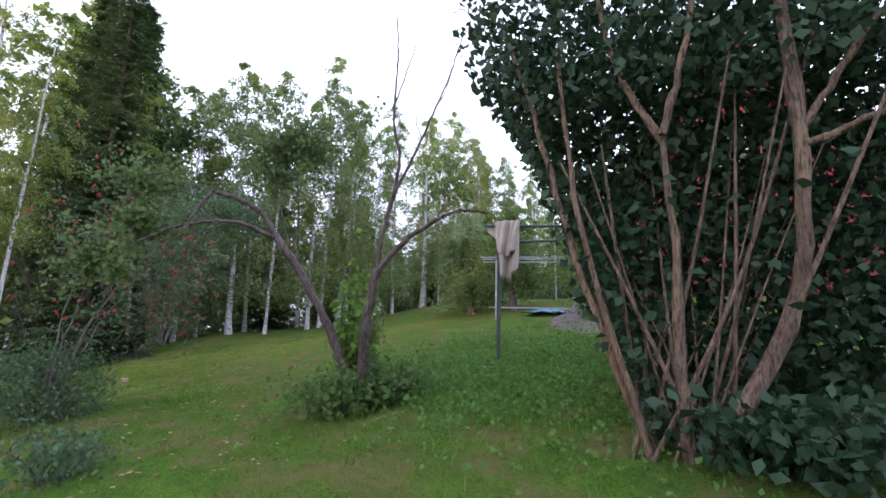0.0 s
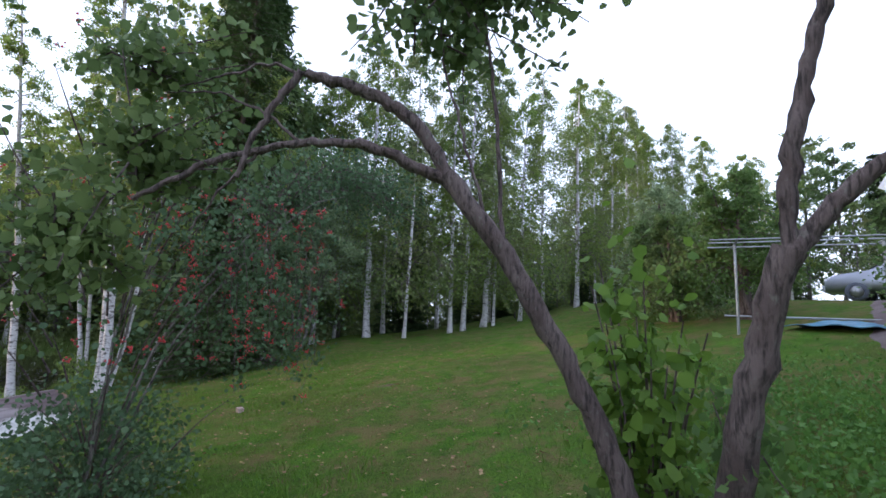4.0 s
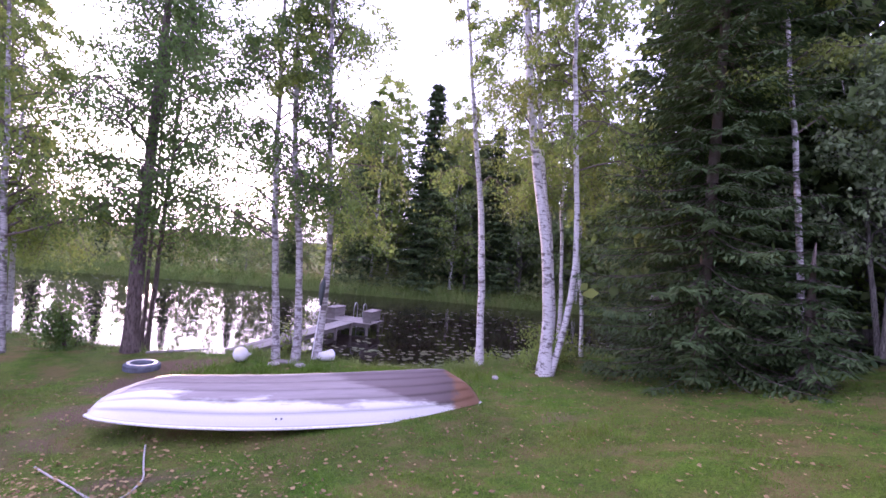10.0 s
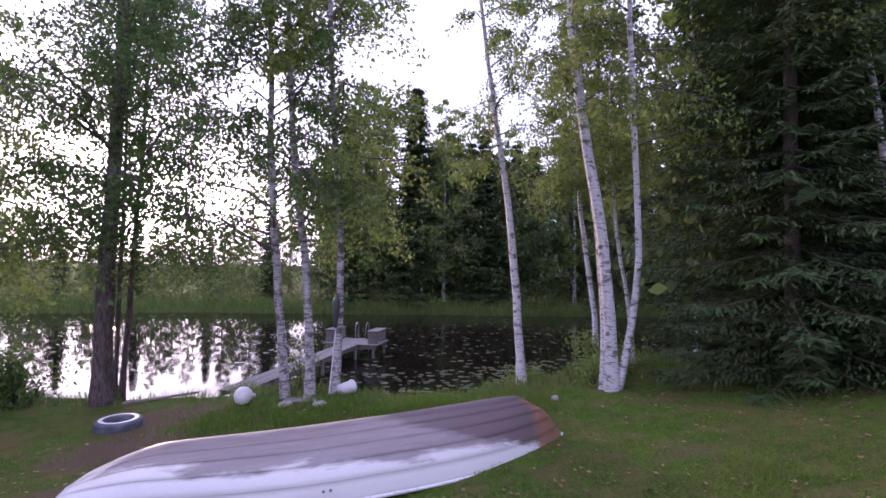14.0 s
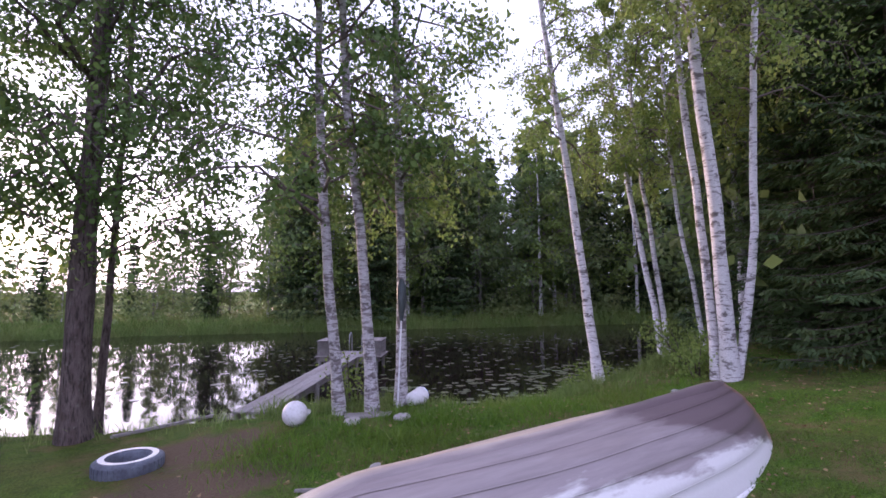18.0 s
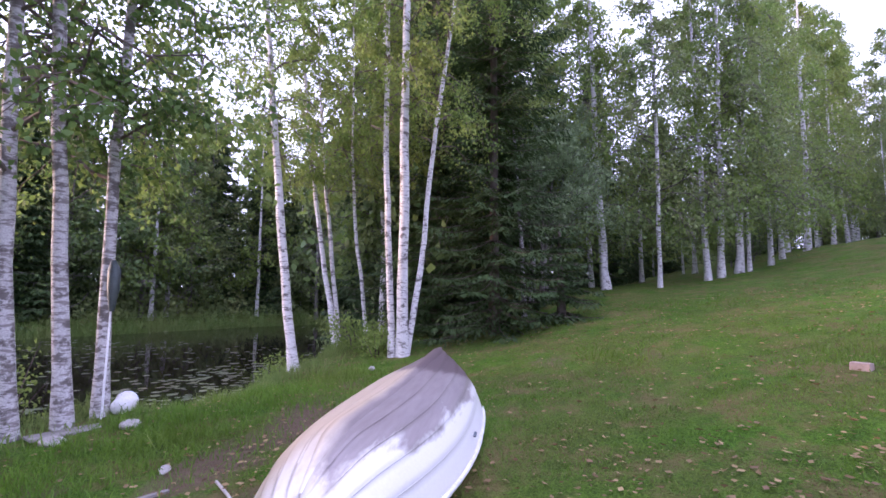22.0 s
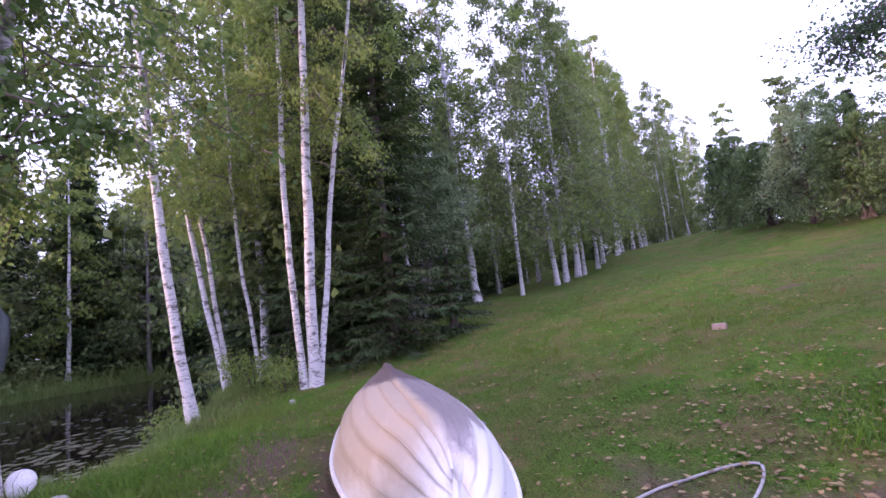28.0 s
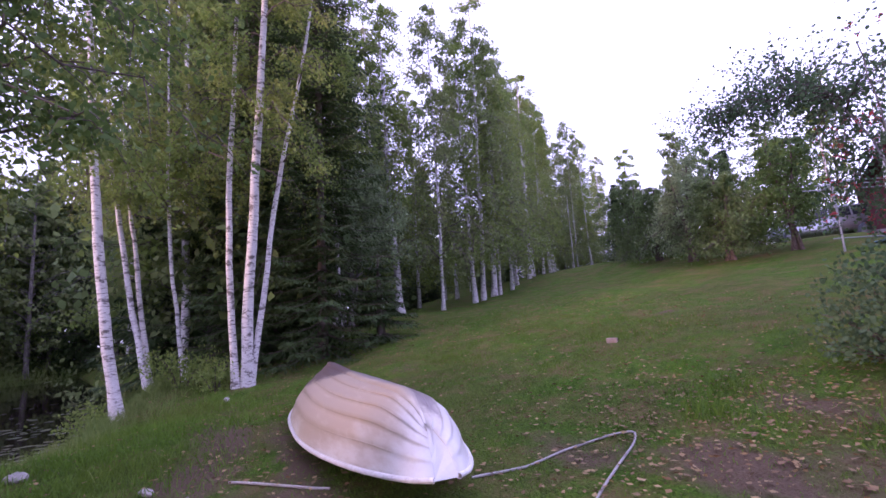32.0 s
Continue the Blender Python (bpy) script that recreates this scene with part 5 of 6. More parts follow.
limb_tree("forked_tree", (-6.15, -8.7), [
    ("trunk", [(-6.15, -8.68, 0.85), (-6.30, -8.66, 1.25), (-6.52, -8.66, 2.03), (-6.62, -8.71, 2.44), (-6.68, -8.75, 2.63)], 0.075, 0.055),
    ("limb", [(-6.68, -8.75, 2.6), (-6.70, -8.75, 2.98), (-6.73, -8.82, 3.31), (-6.77, -8.9, 3.67)], 0.036, 0.028),
    ("limb", [(-6.77, -8.9, 3.65), (-6.79, -8.95, 4.0), (-6.79, -8.94, 4.26), (-6.75, -8.85, 4.5), (-6.74, -8.84, 5.0), (-6.74, -8.86, 5.6), (-6.7, -8.82, 6.3)], 0.024, 0.008),
    ("limb", [(-6.77, -8.9, 3.65), (-6.83, -9.0, 3.87), (-6.95, -9.19, 4.35), (-7.05, -9.35, 4.8), (-7.16, -9.52, 5.3), (-7.22, -9.66, 5.9)], 0.021, 0.007),
    ("limb", [(-6.68, -8.75, 2.6), (-6.78, -8.92, 2.86), (-6.88, -9.10, 3.04), (-7.03, -9.31, 3.18), (-7.16, -9.48, 3.32), (-7.27, -9.75, 3.38), (-7.35, -10.0, 3.34)], 0.042, 0.014),
    ("twig", [(-6.74, -8.85, 4.9), (-6.72, -8.95, 5.3), (-6.7, -9.1, 5.8), (-6.68, -9.2, 6.4)], 0.012, 0.004),
    ("twig", [(-6.95, -9.19, 4.35), (-6.93, -9.1, 4.7), (-6.9, -9.05, 5.1)], 0.009, 0.003),
    ("twig", [(-7.05, -9.35, 4.8), (-7.0, -9.5, 5.1), (-6.98, -9.6, 5.5)], 0.009, 0.003),
    ("twig", [(-7.1, -9.4, 3.25), (-7.12, -9.5, 3.5), (-7.13, -9.55, 3.8)], 0.010, 0.004),
    ("twig", [(-6.77, -8.92, 3.7), (-6.8, -8.8, 3.95), (-6.82, -8.7, 4.2)], 0.008, 0.003)],
    BARK, "forked apple tree with dark bare limbs and ivy-like sprouts", 94,
    [((-7.13, -9.45, 3.7), (0.15, 0.22, 0.26), 200), ((-7.2, -9.75, 3.5), (0.12, 0.2, 0.14), 90), ((-6.3, -8.75, 1.55), (0.13, 0.13, 0.45), 600)], DARK_LEAF, 0.06, leaves)
# ---- hawthorn with red berries ----
def hawthorn():
    rng = np.random.default_rng(97)
    x0, y0 = -3.4, -4.0
    g0 = gz(x0, y0)
    o = np.array([x0, y0, g0])
    root = tagged(empty("hawthorn_tree", x0, y0, g0), "spreading hawthorn with grey-green leaves and clusters of red berries", "tree")
    wood, spots, hang = [], [], []
    limbs = [[(0, 0, -0.05), (0.1, -0.3, 1.5), (0.5, -0.9, 2.8), (1.3, -1.6, 3.75), (2.4, -2.1, 4.25), (3.7, -2.4, 4.15)],
             [(0.05, 0, -0.05), (0.1, -0.5, 1.6), (0.5, -1.3, 2.9), (1.0, -1.8, 3.6), (1.4, -2.0, 3.7)],
             [(-0.05, 0.05, -0.05), (-0.2, -0.2, 1.5), (-0.4, -0.6, 2.7), (-0.6, -0.9, 3.7)],
             [(0, 0.1, -0.05), (0.0, 0.0, 1.6), (0.1, -0.2, 2.8), (0.2, -0.2, 3.6)]]
    for pts in limbs:
        line = smooth_line(pts, 18)
        line[1:-1] += rng.standard_normal((16, 3)) * 0.012
        child("trunk", mesh_np("trunk", *tube(line, np.linspace(0.018, 0.007, 18), 8, 0.05, rng), GREY_BARK, True), root)
    over = smooth_line(limbs[0], 40)
    for k in range(92):                    # twigs of the high limb that reaches over the lawn
        a = over[rng.integers(20, 40)]
        tip = a + rng.standard_normal(3) * np.array([0.45, 0.32, 0.30]) + np.array([0, 0, -0.05])
        wood.append(tube(smooth_line([a, (a + tip) / 2 + 0.05, tip], 5), np.linspace(0.010, 0.003, 5), 5))
        spots.append(a + (tip - a) * (0.25 + 0.8 * rng.random((34, 1))) + rng.standard_normal((34, 3)) * 0.085)
    high = np.random.default_rng(98)
    for k in range(95):                    # more of its crown, well above head height
        a = over[high.integers(20, 40)] + np.array([0, 0, 0.15])
        tip = a + high.standard_normal(3) * np.array([0.62, 0.5, 0.42])
        wood.append(tube(smooth_line([a, (a + tip) / 2 + 0.05, tip], 5), np.linspace(0.008, 0.003, 5), 4))
        spots.append(a + (tip - a) * (0.25 + 0.8 * high.random((36, 1))) + high.standard_normal((36, 3)) * 0.10)
    for k in range(62):                    # hanging twigs towards the lawn
        u = rng.random()
        top = np.array([1.35 - 1.6 * u, -1.62 + 0.5 * u + 0.22 * rng.standard_normal(), 2.25 + 1.4 * rng.random()])
        low = top + np.array([0.08 * rng.standard_normal(), -0.05 + 0.1 * rng.standard_normal(), -0.5 - 0.8 * rng.random() ** 1.4])
        bow = (top + low) / 2 + np.array([0.1, -0.1, 0.15]) * rng.standard_normal(3)
        line = smooth_line([top, bow, low], 9)
        wood.append(tube(line, np.linspace(0.0045, 0.002, 9), 5))
        q = rng.random(46) ** 0.7 * 8
        i = np.minimum(q.astype(int), 7)
        at = line[i] + (line[i + 1] - line[i]) * (q - i)[:, None]
        spots.append(at + rng.standard_normal((46, 3)) * 0.09)
        hang.append(at[:9] + rng.standard_normal((9, 3)) * 0.05)
    n = 6500                               # low leafy skirt
    c = rng.standard_normal((n, 3))
    c /= np.linalg.norm(c, axis=1)[:, None]
    c = c * rng.random((n, 1)) ** 0.4 * np.array([0.95, 0.9, 0.85]) + rng.standard_normal((n, 3)) * 0.10 + np.array([0.0, 0.0, 0.40])
    c = c[(c[:, 2] > 0.03) & (np.sin(c[:, 0] * 6 + 1) + np.sin(c[:, 1] * 5.7) + np.sin(c[:, 2] * 7) > -1.3)]
    spots.append(c)
    n = 2400                               # loose upper crown
    c = rng.standard_normal((n, 3)) * np.array([0.6, 0.5, 0.75]) + np.array([-0.75, -0.7, 2.8])
    spots.append(c[(np.sin(c[:, 0] * 6 + 1) + np.sin(c[:, 1] * 5) + np.sin(c[:, 2] * 5) > -0.3) & (c[:, 2] > 0.8)])
    for _ in range(70):
        q = spots[-2][rng.integers(len(spots[-2]))]
        wood.append(tube(smooth_line([(q[0] * 0.3, q[1] * 0.3, max(0, q[2] - 0.5)), q * np.array([0.7, 0.7, 0.9]), q], 5), np.linspace(0.010, 0.003, 5), 5))
    for _ in range(60):
        q = spots[-1][rng.integers(len(spots[-1]))]
        wood.append(tube(smooth_line([(q[0] * 0.6, q[1] * 0.6, q[2] - 0.5), q * np.array([0.9, 0.9, 0.96]), q], 5), np.linspace(0.010, 0.003, 5), 5))
    tagged(child("branch_work", mesh_np("branch_work", *join_vf(wood), BARK, True), root), kind="stuff")
    tagged(child("crown", mesh_np("crown", *lobed_leaves(np.concatenate(spots), 0.047, rng, 0.3), THORN_LEAF), root), kind="stuff")
    bm = bmesh.new()
    bmesh.ops.create_icosphere(bm, subdivisions=1, radius=0.0095)
    bm.verts.ensure_lookup_table()
    bv = np.array([v.co[:] for v in bm.verts])
    bf = np.array([[v.index for v in f.verts] for f in bm.faces])
    bm.free()
    near = np.concatenate(hang)
    rest = spots[-1]
    pick = np.concatenate([near[rng.choice(len(near), 150, replace=False)], rest[rng.choice(len(rest), 90, replace=False)]])
    for p in pick:
        pieces = [(bv * (0.8 + 0.4 * rng.random()) + p + rng.standard_normal(3) * 0.02, bf) for _ in range(rng.integers(5, 12))]
        tagged(child("berry_cluster", mesh_np("berry_cluster", *join_vf(pieces), BERRY, True), root), kind="stuff")


hawthorn()

# apple trees beyond the lawn
for k, (x, y, h, r, start, leaf) in enumerate([(5.3, -14.4, 3.5, 1.25, 0.16, APPLE_LEAF), (7.4, -15.2, 4.7, 1.5, 0.12, GREY_LEAF), (10.2, -16.6, 3.9, 1.4, 0.10, APPLE_LEAF), (3.6, -15.4, 4.3, 1.2, 0.22, DARK_LEAF), (13.2, -18.6, 4.9, 1.4, 0.08, APPLE_LEAF), (16.5, -22.5, 5.2, 1.5, 0.06, FOREST_LEAF)]):
    tree("apple_tree", x, y, [(0, 0, h, 0.10, (0.12, -0.05), (0, 0)), (0.15, 0.1, h * 0.9, 0.08, (-0.2, 0.12), (0, 0)), (-0.1, 0, h * 0.85, 0.07, (0.05, 0.22), (0, 0))], BARK, leaf, 0.10, "broad dark green apple tree beyond the lawn" if leaf == APPLE_LEAF else "broad light green apple tree beyond the lawn", seed=101 + k, group="apple trees", limbs=32, start=start, reach=r, per=135, droop=0.7, spread=0.36)


# ---- clothes post with the towel ----
def clothes_post():
    x, y = -5.15, -11.08
    root = tagged(empty("clothes_post", x, y, gz(x, y)), "dark steel clothes-drying post with long arms", "clothes post")
    v, f = tube([(0, 0, -0.1), (0, 0, 2.42)], [0.036, 0.034], 12)
    child("post", mesh_np("post", v, f, DARK_STEEL, True), root)
    d = np.array([-0.655, -0.755])
    arm = [(-0.28, 2.42), (1.65, 2.28)]
    v, f = tube([(d[0] * a, d[1] * a, z) for a, z in arm], [0.024, 0.024], 10)
    child("arm", mesh_np("arm", v, f, DARK_STEEL, True), root)
    v, f = tube([(d[0] * 0.02, d[1] * 0.02, 2.10), (d[0] * 1.65, d[1] * 1.65, 2.06)], [0.020, 0.020], 10)
    child("arm", mesh_np("arm", v, f, DARK_STEEL, True), root)
    v, f = tube([(d[0] * 1.62, d[1] * 1.62, 2.06), (d[0] * 1.62, d[1] * 1.62, 2.28)], [0.016, 0.016], 8)
    child("brace", mesh_np("brace", v, f, DARK_STEEL, True), root)
    lump("stone", x - 0.12, y + 0.2, (0.55, 0.4, 0.06), STONE, "flat pale stone at the foot of the clothes post", "stone", 20, 9, -0.01)
    # towel
    n, m = 26, 34
    V = np.zeros((n, m, 3))
    for i in range(n):
        u = i / (n - 1)
        for j in range(m):
            t = j / (m - 1)
            s = -0.06 + 0.46 * u
            drop = 1.0 * t * (0.72 + 0.28 * math.sin(u * 2.6 + 0.3))
            swing = 0.05 * math.sin(u * 11 + t * 2.2) * (0.4 + t) + 0.03 * math.sin(u * 23 + t * 5)
            gather = (1 - 0.28 * t) * (s - 0.16) + 0.16
            V[i, j] = (d[0] * gather - d[1] * (swing - 0.035), d[1] * gather + d[0] * (swing - 0.035), 2.45 - drop)
    i, j = np.meshgrid(np.arange(n - 1), np.arange(m - 1), indexing="ij")
    F = np.stack([i * m + j, (i + 1) * m + j, (i + 1) * m + j + 1, i * m + j + 1], -1).reshape(-1, 4)
    tw = tagged(empty("towel", x, y, gz(x, y)), "beige cotton towel with a fringe hung over the post's arm", "towel")
    front = child("cloth", mesh_np("cloth", V.reshape(-1, 3), F, TOWEL, True), tw)
    md = front.modifiers.new("thickness", "SOLIDIFY")
    md.thickness = 0.012
    V2 = V.copy()
    V2[:, :, 0] -= -d[1] * 0.09
    V2[:, :, 1] -= d[0] * 0.09
    V2[:, :, 2] = 2.45 - (2.45 - V[:, :, 2]) * 0.62
    back = child("back_fold", mesh_np("back_fold", V2.reshape(-1, 3), F, TOWEL, True), tw)
    md = back.modifiers.new("thickness", "SOLIDIFY")
    md.thickness = 0.012
    V3 = V[:9].copy()
    q = np.linspace(0, 1, 9)[:, None]
    V3[:, :, 0] = d[0] * (-0.24 + 0.24 * q) - d[1] * 0.05
    V3[:, :, 1] = d[1] * (-0.24 + 0.24 * q) + d[0] * 0.05
    V3[:, :, 2] = 2.44 - np.linspace(0, 1, m)[None] * (0.12 + 0.22 * q)
    i, j = np.meshgrid(np.arange(8), np.arange(m - 1), indexing="ij")
    F3 = np.stack([i * m + j, (i + 1) * m + j, (i + 1) * m + j + 1, i * m + j + 1], -1).reshape(-1, 4)
    cn = child("corner", mesh_np("corner", V3.reshape(-1, 3), F3, TOWEL, True), tw)
    md = cn.modifiers.new("thickness", "SOLIDIFY")
    md.thickness = 0.012
    fr = []
    for k in range(30):
        p = V[int(k * (n - 1) / 29), -1]
        fr.append(tube([p, p + np.array([0.004, 0.002, -0.045])], [0.004, 0.002], 4))
    tagged(child("fringe", mesh_np("fringe", *join_vf(fr), TOWEL), tw), kind="stuff")


clothes_post()


def drying_rack():
    x, y = 1.7, -13.7
    root = tagged(empty("drying_rack", x, y, gz(x, y), math.degrees(math.atan2(-0.89, -0.45))), "grey steel drying rack with cross bars beyond the lawn", "rack")
    for a in (0.15, 2.65):
        v, f = tube([(a, 0, -0.1), (a, 0, 1.98)], [0.03, 0.03], 10)
        child("post", mesh_np("post", v, f, STEEL, True), root)
        v, f = tube([(a, -0.55, 1.98), (a, 0.55, 1.98)], [0.022, 0.022], 8)
        child("cross_arm", mesh_np("cross_arm", v, f, STEEL, True), root)
    for off, z in ((-0.5, 2.0), (0.0, 2.02), (0.5, 2.0)):
        v, f = tube([(-0.35, off, z), (3.0, off, z)], [0.016, 0.016], 8)
        child("bar", mesh_np("bar", v, f, STEEL, True), root)
    v, f = tube([(-0.1, 0, 0.42), (2.9, 0, 0.42)], [0.02, 0.02], 8)
    child("bar", mesh_np("bar", v, f, STEEL, True), root)


drying_rack()


# ---- red house ----
def house():
    cx, cy = 2.25, -18.9
    z0 = 3.0
    root = tagged(empty("red_house", cx, cy, z0, math.degrees(math.atan2(-0.5, -0.87))), "red wooden house with white trim and a steep gable", "house")
    W2, D, H, P = 8.0, 7.0, 3.35, 6.2          # gable width, depth, eave height, rise
    part("foundation", box_bm((W2 - 0.06, D - 0.06, 0.75), (W2 / 2, D / 2, -0.12), 0.0), CONCRETE, root)
    # gable wall of vertical boards, each its own piece
    n = 50
    for k in range(n):
        a, b = W2 * k / n, W2 * (k + 1) / n - 0.012
        ha, hb = (H + P * (1 - abs(2 * t / W2 - 1)) for t in (a, b))
        bm = bmesh.new()
        y = -0.014 if k % 2 else 0.0
        lo = [bm.verts.new((t, y, 0.26)) for t in (a, b)] + [bm.verts.new((b, y, hb)), bm.verts.new((a, y, ha))]
        face = bm.faces.new(lo)
        ext = bmesh.ops.extrude_face_region(bm, geom=[face])
        bmesh.ops.translate(bm, vec=(0, 0.05, 0), verts=[g for g in ext["geom"] if isinstance(g, bmesh.types.BMVert)])
        part("wall_board", bm, RED_PAINT, root)
    part("side_wall", box_bm((0.06, D - 0.1, H - 0.26), (0.03, D / 2, H / 2 + 0.13)), RED_PAINT, root)
    part("side_wall", box_bm((0.06, D - 0.1, H - 0.26), (W2 - 0.03, D / 2, H / 2 + 0.13)), RED_PAINT, root)
    part("back_wall", box_bm((W2, 0.06, H), (W2 / 2, D - 0.03, H / 2)), RED_PAINT, root)
    for x in (-0.02, W2 + 0.02):
        part("corner_board", box_bm((0.13, 0.05, H - 0.3), (x, -0.04, H / 2 + 0.13), 0.004), WHITE_PAINT, root)
        part("corner_board", box_bm((0.05, 0.13, H - 0.3), (x + (-0.02 if x < 1 else 0.02), 0.06, H / 2 + 0.13), 0.004), WHITE_PAINT, root)
    slope = math.atan2(P, W2 / 2)
    run = math.hypot(P, W2 / 2) + 0.75
    for side in (-1, 1):
        mid = Vector((W2 / 2 + side * (W2 / 4 + 0.25), D / 2 - 0.3, H + P / 2 - 0.28 + 0.16))
        turn = Matrix.Rotation(side * slope, 4, "Y")
        part("roof_slope", box_bm((run, D + 1.5, 0.10), mid, 0.0, turn), ROOF_TIN, root)
        part("soffit", box_bm((run, D + 1.4, 0.03), mid + Vector((0, 0, -0.12)), 0.0, turn), DARK_WOOD, root)
        part("barge_board", box_bm((run, 0.04, 0.24), Vector((mid.x, -1.08, mid.z - 0.02)), 0.004, turn), WHITE_PAINT, root)
    for x, z in ((5.2, 2.05), (4.0, 5.2)):
        w = part("window", box_bm((1.06, 0.06, 1.26), (x, -0.05, z), 0.004), WHITE_PAINT, root, "white window frame in the red wall")
        part("pane", box_bm((0.42, 0.012, 1.04), (x - 0.235, -0.088, z)), WINDOW_GLASS, w)
        part("pane", box_bm((0.42, 0.012, 1.04), (x + 0.235, -0.088, z)), WINDOW_GLASS, w)
    lamp = part("wall_lamp", box_bm((0.10, 0.16, 0.06), (0.5, -0.09, 3.45), 0.01), DARK_WOOD, root, "small outdoor lamp with a white globe")
    bm = bmesh.new()
    bmesh.ops.create_uvsphere(bm, u_segments=16, v_segments=10, radius=0.11)
    bmesh.ops.translate(bm, vec=(0.5, -0.20, 3.55), verts=bm.verts)
    part("globe", bm, WHITE_PLASTIC, lamp, smooth=True)
    # sheathing behind the boards closes the joints
    bm = bmesh.new()
    face = bm.faces.new([bm.verts.new(p) for p in ((0.05, 0.053, 0.26), (W2 - 0.05, 0.053, 0.26), (W2 - 0.05, 0.053, H), (W2 / 2, 0.053, H + P - 0.05), (0.05, 0.053, H))])
    ext = bmesh.ops.extrude_face_region(bm, geom=[face])
    bmesh.ops.translate(bm, vec=(0, 0.03, 0), verts=[g for g in ext["geom"] if isinstance(g, bmesh.types.BMVert)])
    part("sheathing", bm, RED_PAINT, root)
    return root


house()


# ---- car ----
def car():
    x, y = 6.3, -22.6
    root = tagged(empty("car", x, y, gz(x, y) + 0.0, 40), "silver estate car parked beside the house", "car")
    prof = [(-2.2, 0.35), (-2.2, 0.95), (-2.1, 1.05), (-1.75, 1.5), (-0.2, 1.55), (0.25, 1.5), (0.95, 1.02), (1.95, 0.88), (2.2, 0.65), (2.2, 0.35)]
    bm = bmesh.new()
    sides = []
    for s in (-1, 1):
        sides.append([bm.verts.new((px, s * (0.84 - 0.16 * max(0, pz - 0.95) / 0.6), pz)) for px, pz in prof])
    bm.faces.new(sides[0])
    bm.faces.new(sides[1][::-1])
    for k in range(len(prof)):
        j = (k + 1) % len(prof)
        bm.faces.new((sides[0][k], sides[1][k], sides[1][j], sides[0][j]))
    bmesh.ops.recalc_face_normals(bm, faces=bm.faces)
    bmesh.ops.bevel(bm, geom=bm.edges[:], offset=0.05, segments=2, affect="EDGES")
    part("body", bm, CAR_PAINT, root, smooth=True)
    for s in (-1, 1):
        for a, b in ((-1.65, -1.0), (-0.92, -0.2), (-0.12, 0.5)):
            bm = bmesh.new()
            top_b = min(b, 0.22) if b > 0.3 else b
            q = [(a, 1.02), (b if b < 0.3 else 0.75, 1.02), (top_b, 1.44), (a + (0.12 if a < -1.5 else 0), 1.44)]
            vs = [bm.verts.new((px, s * (0.855 - 0.16 * (pz - 0.95) / 0.6), pz)) for px, pz in q]
            bm.faces.new(vs)
            ext = bmesh.ops.extrude_face_region(bm, geom=bm.faces[:])
            bmesh.ops.translate(bm, vec=(0, -s * 0.02, 0), verts=[g for g in ext["geom"] if isinstance(g, bmesh.types.BMVert)])
            part("side_window", bm, CAR_GLASS, root)
        for wx in (-1.35, 1.35):
            v, f = tube([(wx, s * 0.62, 0.31), (wx, s * 0.64, 0.31), (wx, s * 0.85, 0.31), (wx, s * 0.86, 0.31)], [0.2, 0.31, 0.31, 0.2], 20)
            w = child("wheel", mesh_np("wheel", v, f, RUBBER, True), root)
            v, f = tube([(wx, s * 0.84, 0.31), (wx, s * 0.868, 0.31), (wx, s * 0.875, 0.31)], [0.19, 0.18, 0.01], 16)
            child("rim", mesh_np("rim", v, f, STEEL, True), w)
        bm = box_bm((0.06, 0.30, 0.13), (2.18, s * 0.55, 0.72), 0.02)
        part("headlight", bm, WHITE_PLASTIC, root)
        part("tail_light", box_bm((0.05, 0.14, 0.4), (-2.2, s * 0.7, 0.95), 0.02), BERRY, root)
        part("mirror", box_bm((0.10, 0.18, 0.12), (0.62, s * 0.93, 1.05), 0.02), CAR_PAINT, root)
    bm = bmesh.new()
    vs = [bm.verts.new(p) for p in ((0.98, -0.70, 1.05), (0.98, 0.70, 1.05), (0.33, 0.62, 1.48), (0.33, -0.62, 1.48))]
    bm.faces.new(vs)
    ext = bmesh.ops.extrude_face_region(bm, geom=bm.faces[:])
    bmesh.ops.translate(bm, vec=(0.02, 0, 0.02), verts=[g for g in ext["geom"] if isinstance(g, bmesh.types.BMVert)])
    part("windscreen", bm, CAR_GLASS, root)
    part("bumper", box_bm((0.10, 1.6, 0.22), (2.2, 0, 0.42), 0.03), CAR_PAINT, root)


car()

# footpath up to the house
pp = smooth_line([(-7.5, -14.2, 0), (-5.0, -13.8, 0), (-3.0, -14.0, 0), (-1.3, -14.6, 0), (-0.2, -15.6, 0), (1.5, -17.2, 0), (4.0, -19.6, 0)], 40)
dd = np.gradient(pp, axis=0)
dd /= np.linalg.norm(dd, axis=1)[:, None]
nn = np.stack([-dd[:, 1], dd[:, 0]], 1)
cols = []
for k, w in enumerate((-0.48, -0.3, 0.0, 0.3, 0.48)):
    q = pp[:, :2] + nn * (w + 0.06 * np.sin(np.arange(40) * 1.7 + k))[:, None]
    cols.append(np.c_[q, height(q[:, 0], q[:, 1]) + (0.025 if 0 < k < 4 else -0.01)])
PV = np.stack(cols, 1)
i, j = np.meshgrid(np.arange(39), np.arange(4), indexing="ij")
tagged(new("footpath", mesh_np("footpath", PV.reshape(-1, 3), np.stack([i * 5 + j, (i + 1) * 5 + j, (i + 1) * 5 + j + 1, i * 5 + j + 1], -1).reshape(-1, 4), GRAVEL, True)), "narrow trodden gravel path to the house", "path", kind="structure")
bt = bmesh.new()
bmesh.ops.create_grid(bt, x_segments=14, y_segments=10, size=0.5)
